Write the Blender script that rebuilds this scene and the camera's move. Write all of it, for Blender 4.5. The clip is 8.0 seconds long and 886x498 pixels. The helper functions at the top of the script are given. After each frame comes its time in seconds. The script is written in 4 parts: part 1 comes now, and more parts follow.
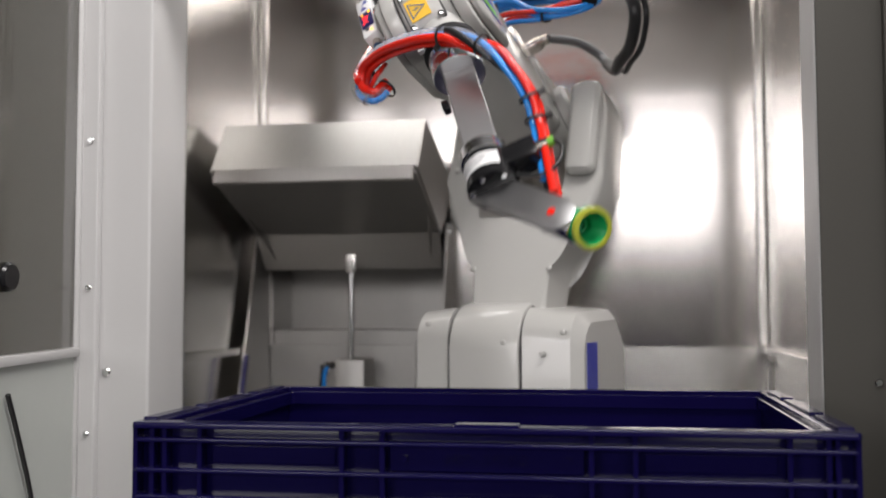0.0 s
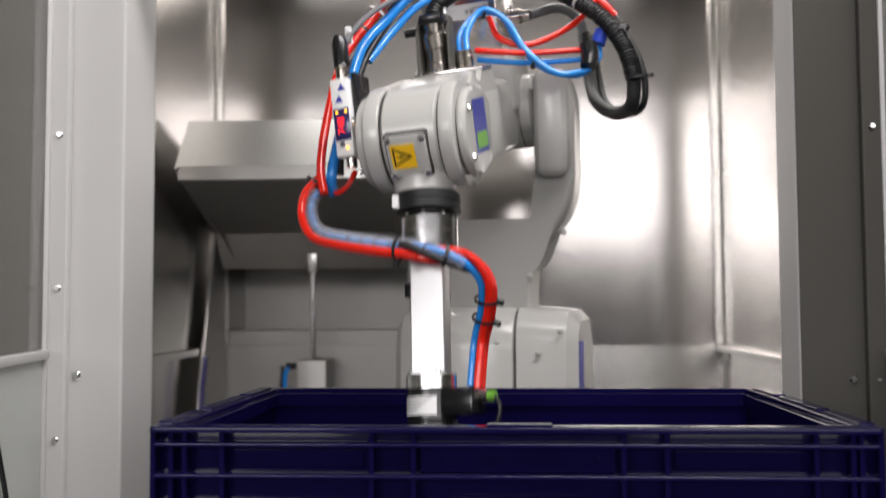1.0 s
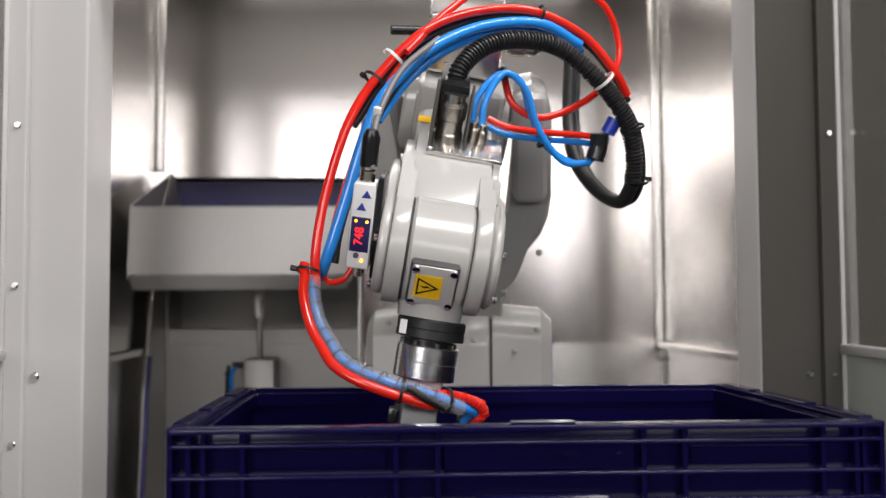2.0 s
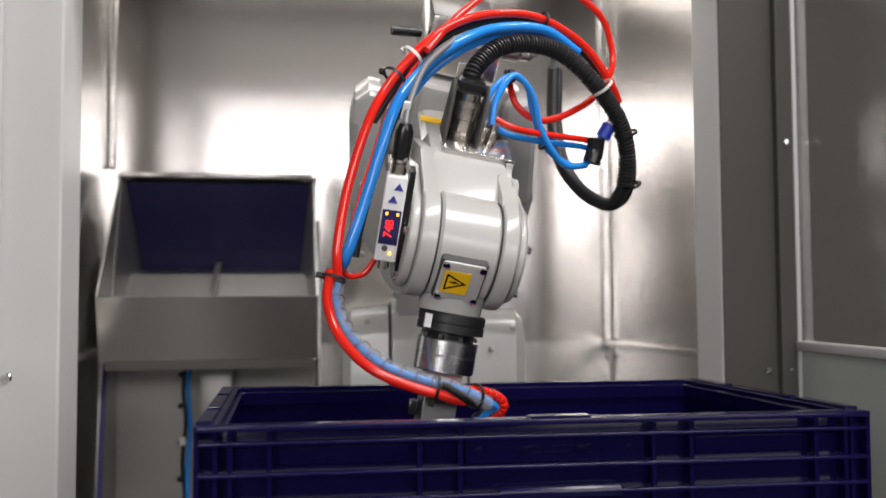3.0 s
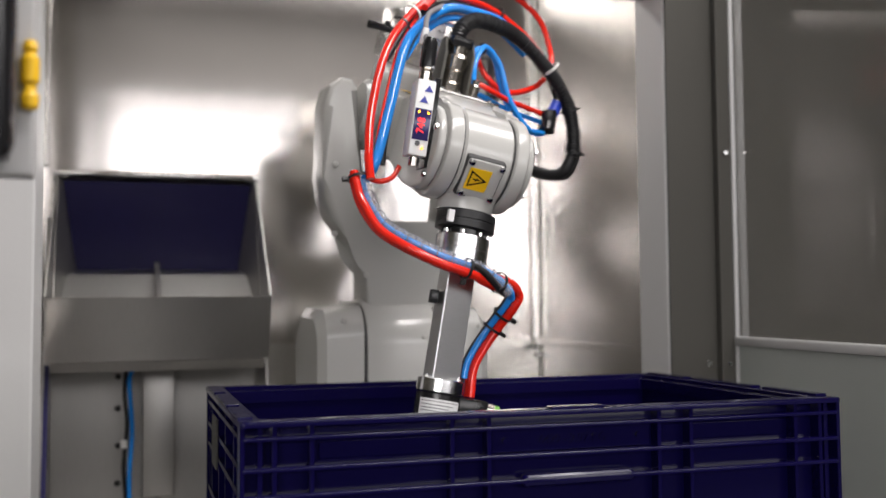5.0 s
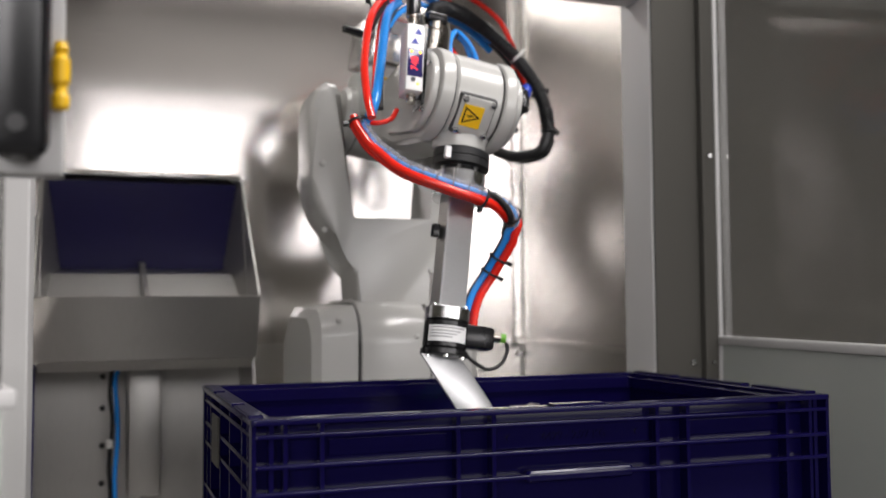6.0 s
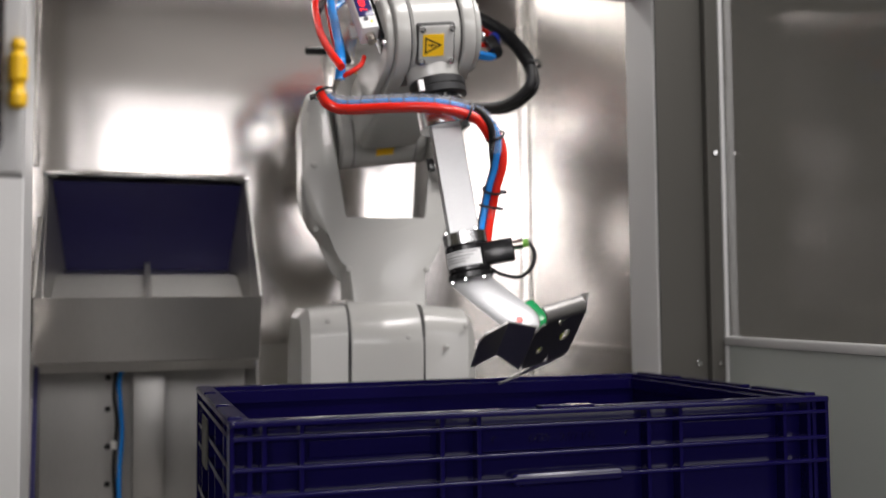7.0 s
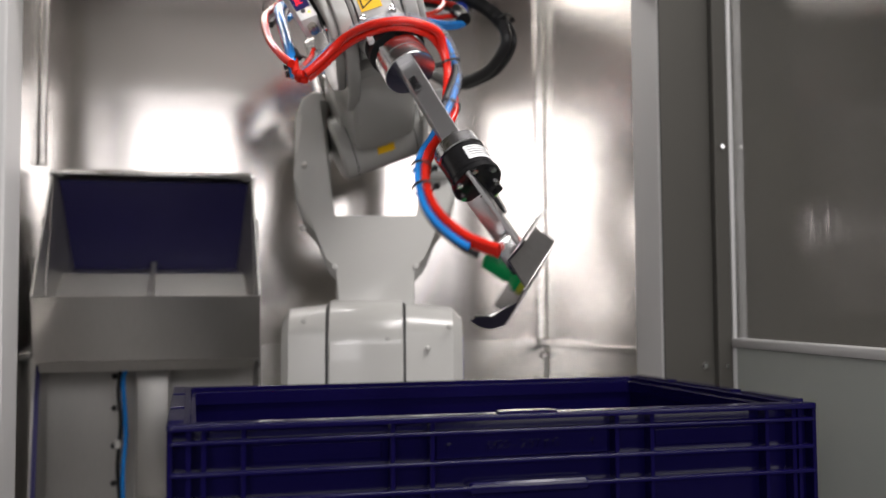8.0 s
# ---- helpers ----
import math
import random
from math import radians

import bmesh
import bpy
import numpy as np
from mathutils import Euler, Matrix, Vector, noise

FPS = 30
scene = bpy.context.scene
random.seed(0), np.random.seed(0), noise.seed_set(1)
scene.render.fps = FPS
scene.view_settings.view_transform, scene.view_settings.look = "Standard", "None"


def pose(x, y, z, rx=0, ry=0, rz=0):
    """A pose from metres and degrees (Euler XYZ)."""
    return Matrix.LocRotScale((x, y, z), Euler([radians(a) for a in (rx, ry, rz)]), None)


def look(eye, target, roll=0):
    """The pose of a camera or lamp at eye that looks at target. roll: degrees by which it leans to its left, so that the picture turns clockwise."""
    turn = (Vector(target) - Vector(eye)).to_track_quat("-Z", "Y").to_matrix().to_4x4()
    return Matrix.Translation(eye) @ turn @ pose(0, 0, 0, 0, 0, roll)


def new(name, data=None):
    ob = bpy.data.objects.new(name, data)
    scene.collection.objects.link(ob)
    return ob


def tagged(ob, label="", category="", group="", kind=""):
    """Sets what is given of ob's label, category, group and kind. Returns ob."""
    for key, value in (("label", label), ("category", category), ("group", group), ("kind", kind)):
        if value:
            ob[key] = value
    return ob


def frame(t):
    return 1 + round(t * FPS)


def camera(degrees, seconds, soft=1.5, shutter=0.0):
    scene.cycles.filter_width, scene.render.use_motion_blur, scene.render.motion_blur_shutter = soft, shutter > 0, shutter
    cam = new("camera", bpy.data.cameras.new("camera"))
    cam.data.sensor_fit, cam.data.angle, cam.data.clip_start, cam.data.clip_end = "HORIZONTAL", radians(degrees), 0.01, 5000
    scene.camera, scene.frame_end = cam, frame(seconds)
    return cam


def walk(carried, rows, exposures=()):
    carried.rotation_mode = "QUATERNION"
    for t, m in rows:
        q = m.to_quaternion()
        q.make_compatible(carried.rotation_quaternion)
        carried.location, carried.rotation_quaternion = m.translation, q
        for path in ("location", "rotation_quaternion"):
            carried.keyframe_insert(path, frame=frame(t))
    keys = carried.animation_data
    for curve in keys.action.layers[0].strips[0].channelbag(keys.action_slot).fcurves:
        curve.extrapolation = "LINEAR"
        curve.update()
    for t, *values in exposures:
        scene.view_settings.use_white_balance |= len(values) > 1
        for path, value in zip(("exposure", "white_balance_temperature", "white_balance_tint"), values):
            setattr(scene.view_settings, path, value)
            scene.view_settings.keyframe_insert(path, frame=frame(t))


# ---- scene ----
cam = camera(48.4, 8.0, 1.45, 0.5)
cam.data.dof.use_dof, cam.data.dof.focus_distance, cam.data.dof.aperture_fstop = True, 1.02, 4.2
PATH = [
    (0, (0.121, -0.809, 0.989), (-0.201, 1.162, 1.106), -0.2),
    (0.5, (0.077, -0.812, 0.989), (-0.158, 1.171, 1.106), -0.2),
    (1, (0.014, -0.817, 0.99), (-0.113, 1.175, 1.105), -0.3),
    (1.5, (-0.047, -0.822, 0.99), (-0.061, 1.175, 1.104), -0.3),
    (1.7, (-0.07, -0.819, 0.992), (-0.034, 1.177, 1.103), -0.3),
    (3, (-0.212, -0.833, 0.99), (0.103, 1.139, 1.1), -0.3),
    (3.5, (-0.257, -0.835, 0.988), (0.136, 1.123, 1.101), -0.4),
    (4, (-0.302, -0.839, 0.988), (0.182, 1.098, 1.101), -0.4),
    (4.5, (-0.337, -0.841, 0.988), (0.207, 1.08, 1.1), -0.4),
    (6, (-0.414, -0.845, 0.987), (0.254, 1.036, 1.099), -0.4),
    (6.5, (-0.411, -0.846, 0.987), (0.258, 1.036, 1.099), -0.3),
    (7, (-0.371, -0.843, 0.986), (0.244, 1.056, 1.1), -0.5),
    (7.5, (-0.32, -0.839, 0.988), (0.24, 1.078, 1.098), -0.4),
    (8, (-0.268, -0.835, 0.987), (0.227, 1.099, 1.099), -0.4),
]
walk(cam, [(t, look(eye, target, roll)) for t, eye, target, roll in PATH])

# ---- light ----
world = bpy.data.worlds.new("hall")
scene.world = world
world.use_nodes = True
world.node_tree.nodes["Background"].inputs[0].default_value = (0.9, 0.95, 1.0, 1)
world.node_tree.nodes["Background"].inputs[1].default_value = 0.015


def lamp(name, m, size_x, size_y, watts, colour):
    data = bpy.data.lights.new(name, "AREA")
    data.shape, data.size, data.size_y, data.energy, data.color = "RECTANGLE", size_x, size_y, watts, colour
    ob = new(name, data)
    ob.matrix_world = m
    return ob


# a lamp under the cell's roof, the hall's ceiling panels and its row of bright high windows
lamp("cell_lamp", look((-0.06, 0.76, 1.685), (-0.06, 0.78, 0)), 0.7, 0.10, 2.2, (1.0, 0.97, 0.94))
lamp("hall_panel_lamp", look((0.75, -0.6, 2.8), (0.2, 0.2, 0.9)), 1.9, 0.5, 64, (1.0, 0.955, 0.945))
lamp("hall_window_lamp", look((0, -3.9, 1.87), (0, 0, 1.6)), 7.6, 0.66, 84, (1.0, 0.965, 0.965))
lamp("hall_tall_window_lamp", look((-2.0, -3.9, 1.72), (-1.8, 0, 1.4)), 1.5, 1.2, 40, (1.0, 0.96, 0.965))
# unseen fill, added to brighten the cell's left wall and right pane
lamp("hall_right_fill_lamp", look((2.4, -3.9, 1.4), (2.2, 0, 1.0)), 2.8, 0.6, 16, (1.0, 0.96, 0.98))
scene.view_settings.exposure = 0.0


# ---- materials ----
def material(name, colour, rough=0.5, metal=0.0, grain=0.0, scale=60.0, stretch=(1, 1, 1), bump=0.0, spread=0.08, wear=3.0,
             coat=0.0, glow=None, power=0.0, trans=0.0, alpha=1.0, ior=1.45, spec=0.5):
    """One surface: colour varied at two scales, roughness varied with it, fine relief."""
    mat = bpy.data.materials.new(name)
    mat.use_nodes = True
    nt = mat.node_tree
    b = nt.nodes["Principled BSDF"]
    b.inputs["Metallic"].default_value = metal
    b.inputs["Coat Weight"].default_value = coat
    b.inputs["Transmission Weight"].default_value = trans
    b.inputs["Alpha"].default_value = alpha
    b.inputs["IOR"].default_value = ior
    b.inputs["Specular IOR Level"].default_value = spec
    if glow:
        b.inputs["Emission Color"].default_value = (*glow, 1)
        b.inputs["Emission Strength"].default_value = power
    co = nt.nodes.new("ShaderNodeTexCoord")
    mp = nt.nodes.new("ShaderNodeMapping")
    mp.inputs["Scale"].default_value = stretch
    nt.links.new(co.outputs["Object"], mp.inputs[0])
    fine = nt.nodes.new("ShaderNodeTexNoise")
    fine.inputs["Scale"].default_value = scale
    fine.inputs["Detail"].default_value = 4
    nt.links.new(mp.outputs[0], fine.inputs["Vector"])
    broad = nt.nodes.new("ShaderNodeTexNoise")
    broad.inputs["Scale"].default_value = wear
    broad.inputs["Detail"].default_value = 5
    nt.links.new(co.outputs["Object"], broad.inputs["Vector"])
    mix = nt.nodes.new("ShaderNodeMath")
    mix.operation = "MULTIPLY_ADD"
    nt.links.new(fine.outputs[0], mix.inputs[0])
    mix.inputs[1].default_value = grain
    nt.links.new(broad.outputs[0], mix.inputs[2])
    ramp = nt.nodes.new("ShaderNodeMapRange")
    ramp.inputs["From Min"].default_value, ramp.inputs["From Max"].default_value = 0.25 + grain * 0.3, 0.75 + grain * 0.7
    ramp.inputs["To Min"].default_value, ramp.inputs["To Max"].default_value = 1 - spread, 1 + spread
    nt.links.new(mix.outputs[0], ramp.inputs[0])
    tint = nt.nodes.new("ShaderNodeMix")
    tint.data_type, tint.blend_type = "RGBA", "MULTIPLY"
    tint.inputs["Factor"].default_value = 1
    tint.inputs["A"].default_value = (*colour, 1)
    nt.links.new(ramp.outputs[0], tint.inputs["B"])
    nt.links.new(tint.outputs["Result"], b.inputs["Base Color"])
    gloss = nt.nodes.new("ShaderNodeMapRange")
    gloss.inputs["To Min"].default_value, gloss.inputs["To Max"].default_value = rough * 0.8, min(1, rough * 1.2)
    nt.links.new(mix.outputs[0], gloss.inputs[0])
    gloss.inputs["From Max"].default_value = 1 + grain
    nt.links.new(gloss.outputs[0], b.inputs["Roughness"])
    if bump:
        bp = nt.nodes.new("ShaderNodeBump")
        bp.inputs["Strength"].default_value = bump
        bp.inputs["Distance"].default_value = 0.001
        nt.links.new(fine.outputs[0], bp.inputs["Height"])
        nt.links.new(bp.outputs[0], b.inputs["Normal"])
    return mat


STEEL = material("brushed_steel", (0.60, 0.57, 0.552), 0.15, 1.0, 0.7, 40, (0.4, 0.4, 12), 0.06, 0.09)
STEEL_SIDE = material("satin_steel", (0.72, 0.70, 0.675), 0.24, 1.0, 0.5, 40, (1, 1, 10), 0.04, 0.07)
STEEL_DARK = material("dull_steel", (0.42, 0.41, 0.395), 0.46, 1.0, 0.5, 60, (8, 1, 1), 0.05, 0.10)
ALU = material("machined_aluminium", (0.74, 0.74, 0.75), 0.22, 1.0, 0.6, 120, (1, 1, 6), 0.05, 0.08)
for metal_sheet, amount in ((STEEL, 0.4), (STEEL_SIDE, 0.7)):
    # the brush lines run level, so that highlights stretch upright
    tree = metal_sheet.node_tree
    up = tree.nodes.new("ShaderNodeCombineXYZ")
    up.inputs[2].default_value = 1.0
    shader = next(n for n in tree.nodes if n.type == "BSDF_PRINCIPLED")
    shader.inputs["Anisotropic"].default_value = amount
    tree.links.new(up.outputs[0], shader.inputs["Tangent"])
ZINC = material("pressed_steel", (0.42, 0.42, 0.42), 0.32, 1.0, 0.6, 90, (1, 6, 1), 0.05, 0.12)
PRESSED = material("oiled_pressed_steel", (0.42, 0.41, 0.40), 0.40, 1.0, 0.6, 90, (1, 6, 1), 0.06, 0.16)
CHROME = material("bright_screw", (0.8, 0.8, 0.8), 0.15, 1.0)
NICKEL = material("nickel_plug", (0.55, 0.51, 0.46), 0.25, 1.0, 0.3, 80, (1, 1, 1), 0.03, 0.1)
PAINT = material("grey_frame_paint", (0.55, 0.545, 0.54), 0.42, 0, 0.3, 300, (1, 1, 1), 0.03, 0.035)
WHITE = material("robot_paint", (0.45, 0.445, 0.425), 0.24, 0, 0.4, 350, (1, 1, 1), 0.008, 0.035, 4, 0.25)
SEAM = material("dark_seam", (0.05, 0.05, 0.05), 0.6)
NAVY = material("navy_plastic", (0.0038, 0.0025, 0.034), 0.15, 0, 0.5, 250, (1, 1, 1), 0.03, 0.18, 8, spec=0.30)
CEILING = material("dark_hall_ceiling", (0.085, 0.08, 0.078), 0.8, 0, 0.4, 20, (1, 1, 1), 0.05, 0.1)
BLUE_PANEL = material("blue_panel", (0.022, 0.019, 0.088), 0.32, 0, 0.4, 60, (1, 1, 1), 0.05, 0.2, spec=0.5)
RED = material("red_tube", (0.72, 0.018, 0.008), 0.2, 0, 0.2, 80, (1, 1, 1), 0, 0.08, 5, 0.3)
AZURE = material("azure_tube", (0.02, 0.24, 0.72), 0.2, 0, 0.2, 80, (1, 1, 1), 0, 0.08, 5, 0.3)
BLUE_RING = material("blue_collar", (0.02, 0.05, 0.4), 0.3)
BLACK = material("black_rubber", (0.014, 0.014, 0.015), 0.42, 0, 0.3, 120, (1, 1, 1), 0.05, 0.15)
BLACK_GLOSS = material("black_plastic", (0.012, 0.012, 0.013), 0.22, 0, 0.2, 200, (1, 1, 1), 0.03, 0.1)
GREY_TUBE = material("grey_cable", (0.16, 0.16, 0.17), 0.4)
YELLOW = material("yellow_plastic", (0.85, 0.50, 0.01), 0.4)
LABEL = material("white_label", (0.78, 0.78, 0.78), 0.45)
INK = material("grey_ink", (0.08, 0.08, 0.09), 0.5)
INK_BLUE = material("blue_ink", (0.04, 0.05, 0.32), 0.4)
INK_GREEN = material("green_ink", (0.16, 0.42, 0.05), 0.4)
SCREEN = material("dark_display", (0.03, 0.025, 0.10), 0.12)
LED_RED = material("red_led", (0.3, 0.0, 0.0), 0.4, glow=(1, 0.02, 0.02), power=2.5)
LED_AMBER = material("amber_led", (0.4, 0.15, 0.0), 0.4, glow=(1, 0.4, 0.02), power=5)
GREEN = material("green_silicone", (0.01, 0.30, 0.09), 0.25, 0, 0.2, 60, (1, 1, 1), 0, 0.1, 5, 0.2)
AMBER = material("amber_silicone", (0.42, 0.45, 0.05), 0.3)
TIE = material("cable_tie", (0.72, 0.71, 0.68), 0.5)
SLEEVE = material("clear_sleeve", (0.70, 0.72, 0.78), 0.14, alpha=0.14)
FLOOR = material("hall_floor", (0.19, 0.188, 0.18), 0.5, 0, 0.4, 30, (1, 1, 1), 0.05, 0.1)
WALL = material("hall_wall", (0.40, 0.39, 0.365), 0.7, 0, 0.4, 30, (1, 1, 1), 0.05, 0.06)
PANEL = material("pale_green_sheet", (0.46, 0.485, 0.455), 0.25, 0, 0.3, 40, (1, 1, 1), 0.02, 0.04)
# dark grey for small parts; on the right post it stands in for shade
DARK_SHADED = material("dark_and_shaded_grey", (0.078, 0.075, 0.067), 0.6, 0, 0.3, 200, (1, 1, 1), 0.03, 0.06, spec=0.2)
PANE = material("tinted_pane", (0.062, 0.057, 0.038), 0.08, 0, 0.6, 9, (6, 6, 0.5), 1.0, 0.25, 3, ior=1.5, alpha=0.45)
OLIVE = material("dark_hall_wall", (0.110, 0.103, 0.074), 0.7, 0, 0.6, 3, (6, 6, 0.3), 0.05, 0.35)
SATIN_ALU = material("satin_aluminium", (0.56, 0.56, 0.565), 0.34, 1.0, 0.6, 120, (1, 1, 6), 0.04, 0.08)


# ---- mesh helpers ----
def part(name, bm, mat, parent=None, label="", smooth=True, sharp=28):
    """Links a bmesh as one mesh object under a thing or a part."""
    me = bpy.data.meshes.new(name)
    bmesh.ops.recalc_face_normals(bm, faces=bm.faces)
    bm.to_mesh(me)
    bm.free()
    me.materials.append(mat)
    if smooth:
        me.polygons.foreach_set("use_smooth", [True] * len(me.polygons))
        me.set_sharp_from_angle(angle=radians(sharp))
    ob = new(name, me)
    ob.parent = parent
    return tagged(ob, label)


def share(name, ob, m, parent):
    """Another object on the same mesh."""
    o = new(name, ob.data)
    o.parent = parent
    o.matrix_basis = m
    return o


def empty(name, label, category, kind="", group="", m=None):
    ob = new(name)
    ob.empty_display_size = 0.05
    if m:
        ob.matrix_basis = m
    return tagged(ob, label, category, group, kind)


def box(x0, x1, y0, y1, z0, z1, bevel=0.0, bm=None, seg=2, m=None):
    bm = bm or bmesh.new()
    vs = [bm.verts.new((x, y, z)) for x in (x0, x1) for y in (y0, y1) for z in (z0, z1)]
    fs = [bm.faces.new([vs[i] for i in q]) for q in ((0, 1, 3, 2), (4, 6, 7, 5), (0, 4, 5, 1), (2, 3, 7, 6), (0, 2, 6, 4), (1, 5, 7, 3))]
    if bevel:
        es = list({e for f in fs for e in f.edges})
        out = bmesh.ops.bevel(bm, geom=es, offset=bevel, segments=seg, profile=0.5, affect="EDGES")
        vs = list({v for f in out["faces"] for v in f.verts} | {v for v in vs if v.is_valid})
    if m:
        bmesh.ops.transform(bm, matrix=m, verts=[v for v in vs if v.is_valid])
    return bm


def lathe(profile, m=None, n=40, bm=None, closed=True):
    """A turned body about z from (radius, height) pairs."""
    bm = bm or bmesh.new()
    rings = []
    for r, z in profile:
        rings.append([bm.verts.new((r * math.cos(2 * math.pi * i / n), r * math.sin(2 * math.pi * i / n), z)) for i in range(n)])
    for a, b in zip(rings, rings[1:]):
        for i in range(n):
            bm.faces.new((a[i], a[(i + 1) % n], b[(i + 1) % n], b[i]))
    if closed:
        bm.faces.new(rings[0][::-1])
        bm.faces.new(rings[-1])
    if m:
        bmesh.ops.transform(bm, matrix=m, verts=[v for ring in rings for v in ring])
    return bm


def rod_between(a, b, r, n=16, bm=None, bevel=0.0):
    a, b = Vector(a), Vector(b)
    h = (b - a).length
    m = Matrix.Translation(a) @ (b - a).to_track_quat("Z", "Y").to_matrix().to_4x4()
    prof = [(r - bevel, 0), (r, bevel), (r, h - bevel), (r - bevel, h)] if bevel else [(r, 0), (r, h)]
    return lathe(prof, m, n, bm)


def prism(outline, axis, lo, hi, bevel=0.0, bm=None, seg=2):
    """An outline in the plane across an axis ('x': (y, z), 'y': (x, z), 'z': (x, y)), given thickness."""
    bm = bm or bmesh.new()

    def place(p, w):
        return {"x": (w, p[0], p[1]), "y": (p[0], w, p[1]), "z": (p[0], p[1], w)}[axis]
    a = [bm.verts.new(place(p, lo)) for p in outline]
    b = [bm.verts.new(place(p, hi)) for p in outline]
    fa, fb = bm.faces.new(a), bm.faces.new(b[::-1])
    n = len(a)
    for i in range(n):
        bm.faces.new((a[i], b[i], b[(i + 1) % n], a[(i + 1) % n]))
    if bevel:
        bmesh.ops.bevel(bm, geom=list(fa.edges) + list(fb.edges), offset=bevel, segments=seg, profile=0.5, affect="EDGES")
    return bm


def smooth_line(points, steps=10):
    """A Catmull-Rom line through points."""
    ps = [Vector(p) for p in points]
    ps = [ps[0] * 2 - ps[1]] + ps + [ps[-1] * 2 - ps[-2]]
    out = []
    for i in range(1, len(ps) - 2):
        a, b, c, d = ps[i - 1:i + 3]
        for k in range(steps):
            t = k / steps
            out.append(0.5 * (2 * b + (c - a) * t + (2 * a - 5 * b + 4 * c - d) * t * t + (3 * b - a - 3 * c + d) * t ** 3))
    out.append(ps[-2])
    return out


def tube(points, r, n=14, steps=10, bm=None, ribs=0.0, pitch=0.004):
    """A hose along a smooth line; ribs gives a corrugated one."""
    bm = bm or bmesh.new()
    line = smooth_line(points, steps)
    if ribs:
        dense, left = [line[0]], 0.0
        for a, b in zip(line, line[1:]):
            k = max(1, int((b - a).length / (pitch / 4)))
            dense += [a.lerp(b, (i + 1) / k) for i in range(k)]
        line = dense
    side = None
    rings, run = [], 0.0
    for i, p in enumerate(line):
        d = (line[min(i + 1, len(line) - 1)] - line[max(i - 1, 0)]).normalized()
        if side is None:
            side = d.orthogonal().normalized()
        side = (side - d * side.dot(d)).normalized()
        up = d.cross(side)
        if i:
            run += (p - line[i - 1]).length
        rr = r + (ribs * (0.5 if (run / pitch) % 1 < 0.5 else -0.5) if ribs else 0)
        rings.append([bm.verts.new(p + rr * (math.cos(2 * math.pi * k / n) * side + math.sin(2 * math.pi * k / n) * up)) for k in range(n)])
    for a, b in zip(rings, rings[1:]):
        for k in range(n):
            bm.faces.new((a[k], a[(k + 1) % n], b[(k + 1) % n], b[k]))
    bm.faces.new(rings[0][::-1])
    bm.faces.new(rings[-1])
    return bm


def arc(cx, cy, r, a0, a1, n):
    return [(cx + r * math.cos(radians(a0 + (a1 - a0) * i / n)), cy + r * math.sin(radians(a0 + (a1 - a0) * i / n))) for i in range(n + 1)]


def setting(name, bm, mat, label, category, smooth=False):
    ob = part(name, bm, mat, None, label, smooth)
    return tagged(ob, label, category, kind="structure")


# ---- the cell ----
BACK, LEFT, RIGHT, FRONT = 0.985, -0.525, 0.402, 0.445
LEDGE = 0.918
hall = setting("floor", box(-4, 4, -4, 3, -0.1, 0), FLOOR, "grey concrete floor of a workshop hall", "floor")
setting("wall_south", box(-4, 4, -4.1, -4, 0, 3), CEILING, "plain dark grey hall wall with a window row", "wall")
setting("wall_north", box(-4, 4, 3, 3.1, 0, 3), WALL, "plain grey hall wall", "wall")
setting("wall_west", box(-4.1, -4, -4, 3, 0, 3), OLIVE, "plain grey hall wall", "wall")
setting("wall_east", box(4, 4.1, -4, 3, 0, 3), OLIVE, "plain grey hall wall", "wall")
setting("ceiling", box(-4, 4, -4, 3, 3, 3.1), CEILING, "plain dark grey hall ceiling", "ceiling")
setting("deck", box(-0.9, 0.9, -0.1, 1.1, 0.54, 0.60), STEEL_DARK, "flat steel deck that carries crate and robot", "deck")
setting("deck_plinth", box(-0.85, 0.85, -0.05, 1.05, 0, 0.54), PAINT, "grey sheet plinth under the deck", "plinth")
setting("cell_roof", box(-0.9, 0.9, FRONT, 1.1, 1.70, 1.74), PAINT, "painted sheet roof over the robot cell", "roof")

# back wall with the chute's opening
CX0, CX1, CZ0, CZ1 = -0.505, -0.158, 0.945, 1.222
bm = bmesh.new()
box(LEFT, CX0, BACK, BACK + 0.02, LEDGE, 1.70, bm=bm)
box(CX1, RIGHT, BACK, BACK + 0.02, LEDGE, 1.70, bm=bm)
box(CX0, CX1, BACK, BACK + 0.02, CZ1, 1.70, bm=bm)
setting("wall_back", bm, STEEL, "brushed stainless back wall of the cell", "wall")
# the left sheet takes darker steel, with the chute's shade put into its colour
setting("wall_back_lower_left", box(LEFT, -0.16, BACK + 0.008, BACK + 0.028, 0.60, LEDGE), STEEL_DARK, "lower sheet of the back wall, darkened for the chute's shade", "wall")
setting("wall_back_lower", box(-0.159, RIGHT, BACK + 0.008, BACK + 0.028, 0.60, LEDGE), STEEL_SIDE, "lower stainless sheet of the back wall", "wall")
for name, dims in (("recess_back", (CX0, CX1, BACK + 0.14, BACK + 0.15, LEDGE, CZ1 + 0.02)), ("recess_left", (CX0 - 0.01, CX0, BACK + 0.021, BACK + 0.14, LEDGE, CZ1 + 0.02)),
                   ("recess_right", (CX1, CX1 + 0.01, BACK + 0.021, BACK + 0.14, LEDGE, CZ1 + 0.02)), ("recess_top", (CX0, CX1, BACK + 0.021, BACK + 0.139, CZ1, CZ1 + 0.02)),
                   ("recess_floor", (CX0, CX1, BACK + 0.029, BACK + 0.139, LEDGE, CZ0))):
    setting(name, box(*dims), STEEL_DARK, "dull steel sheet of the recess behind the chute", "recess")
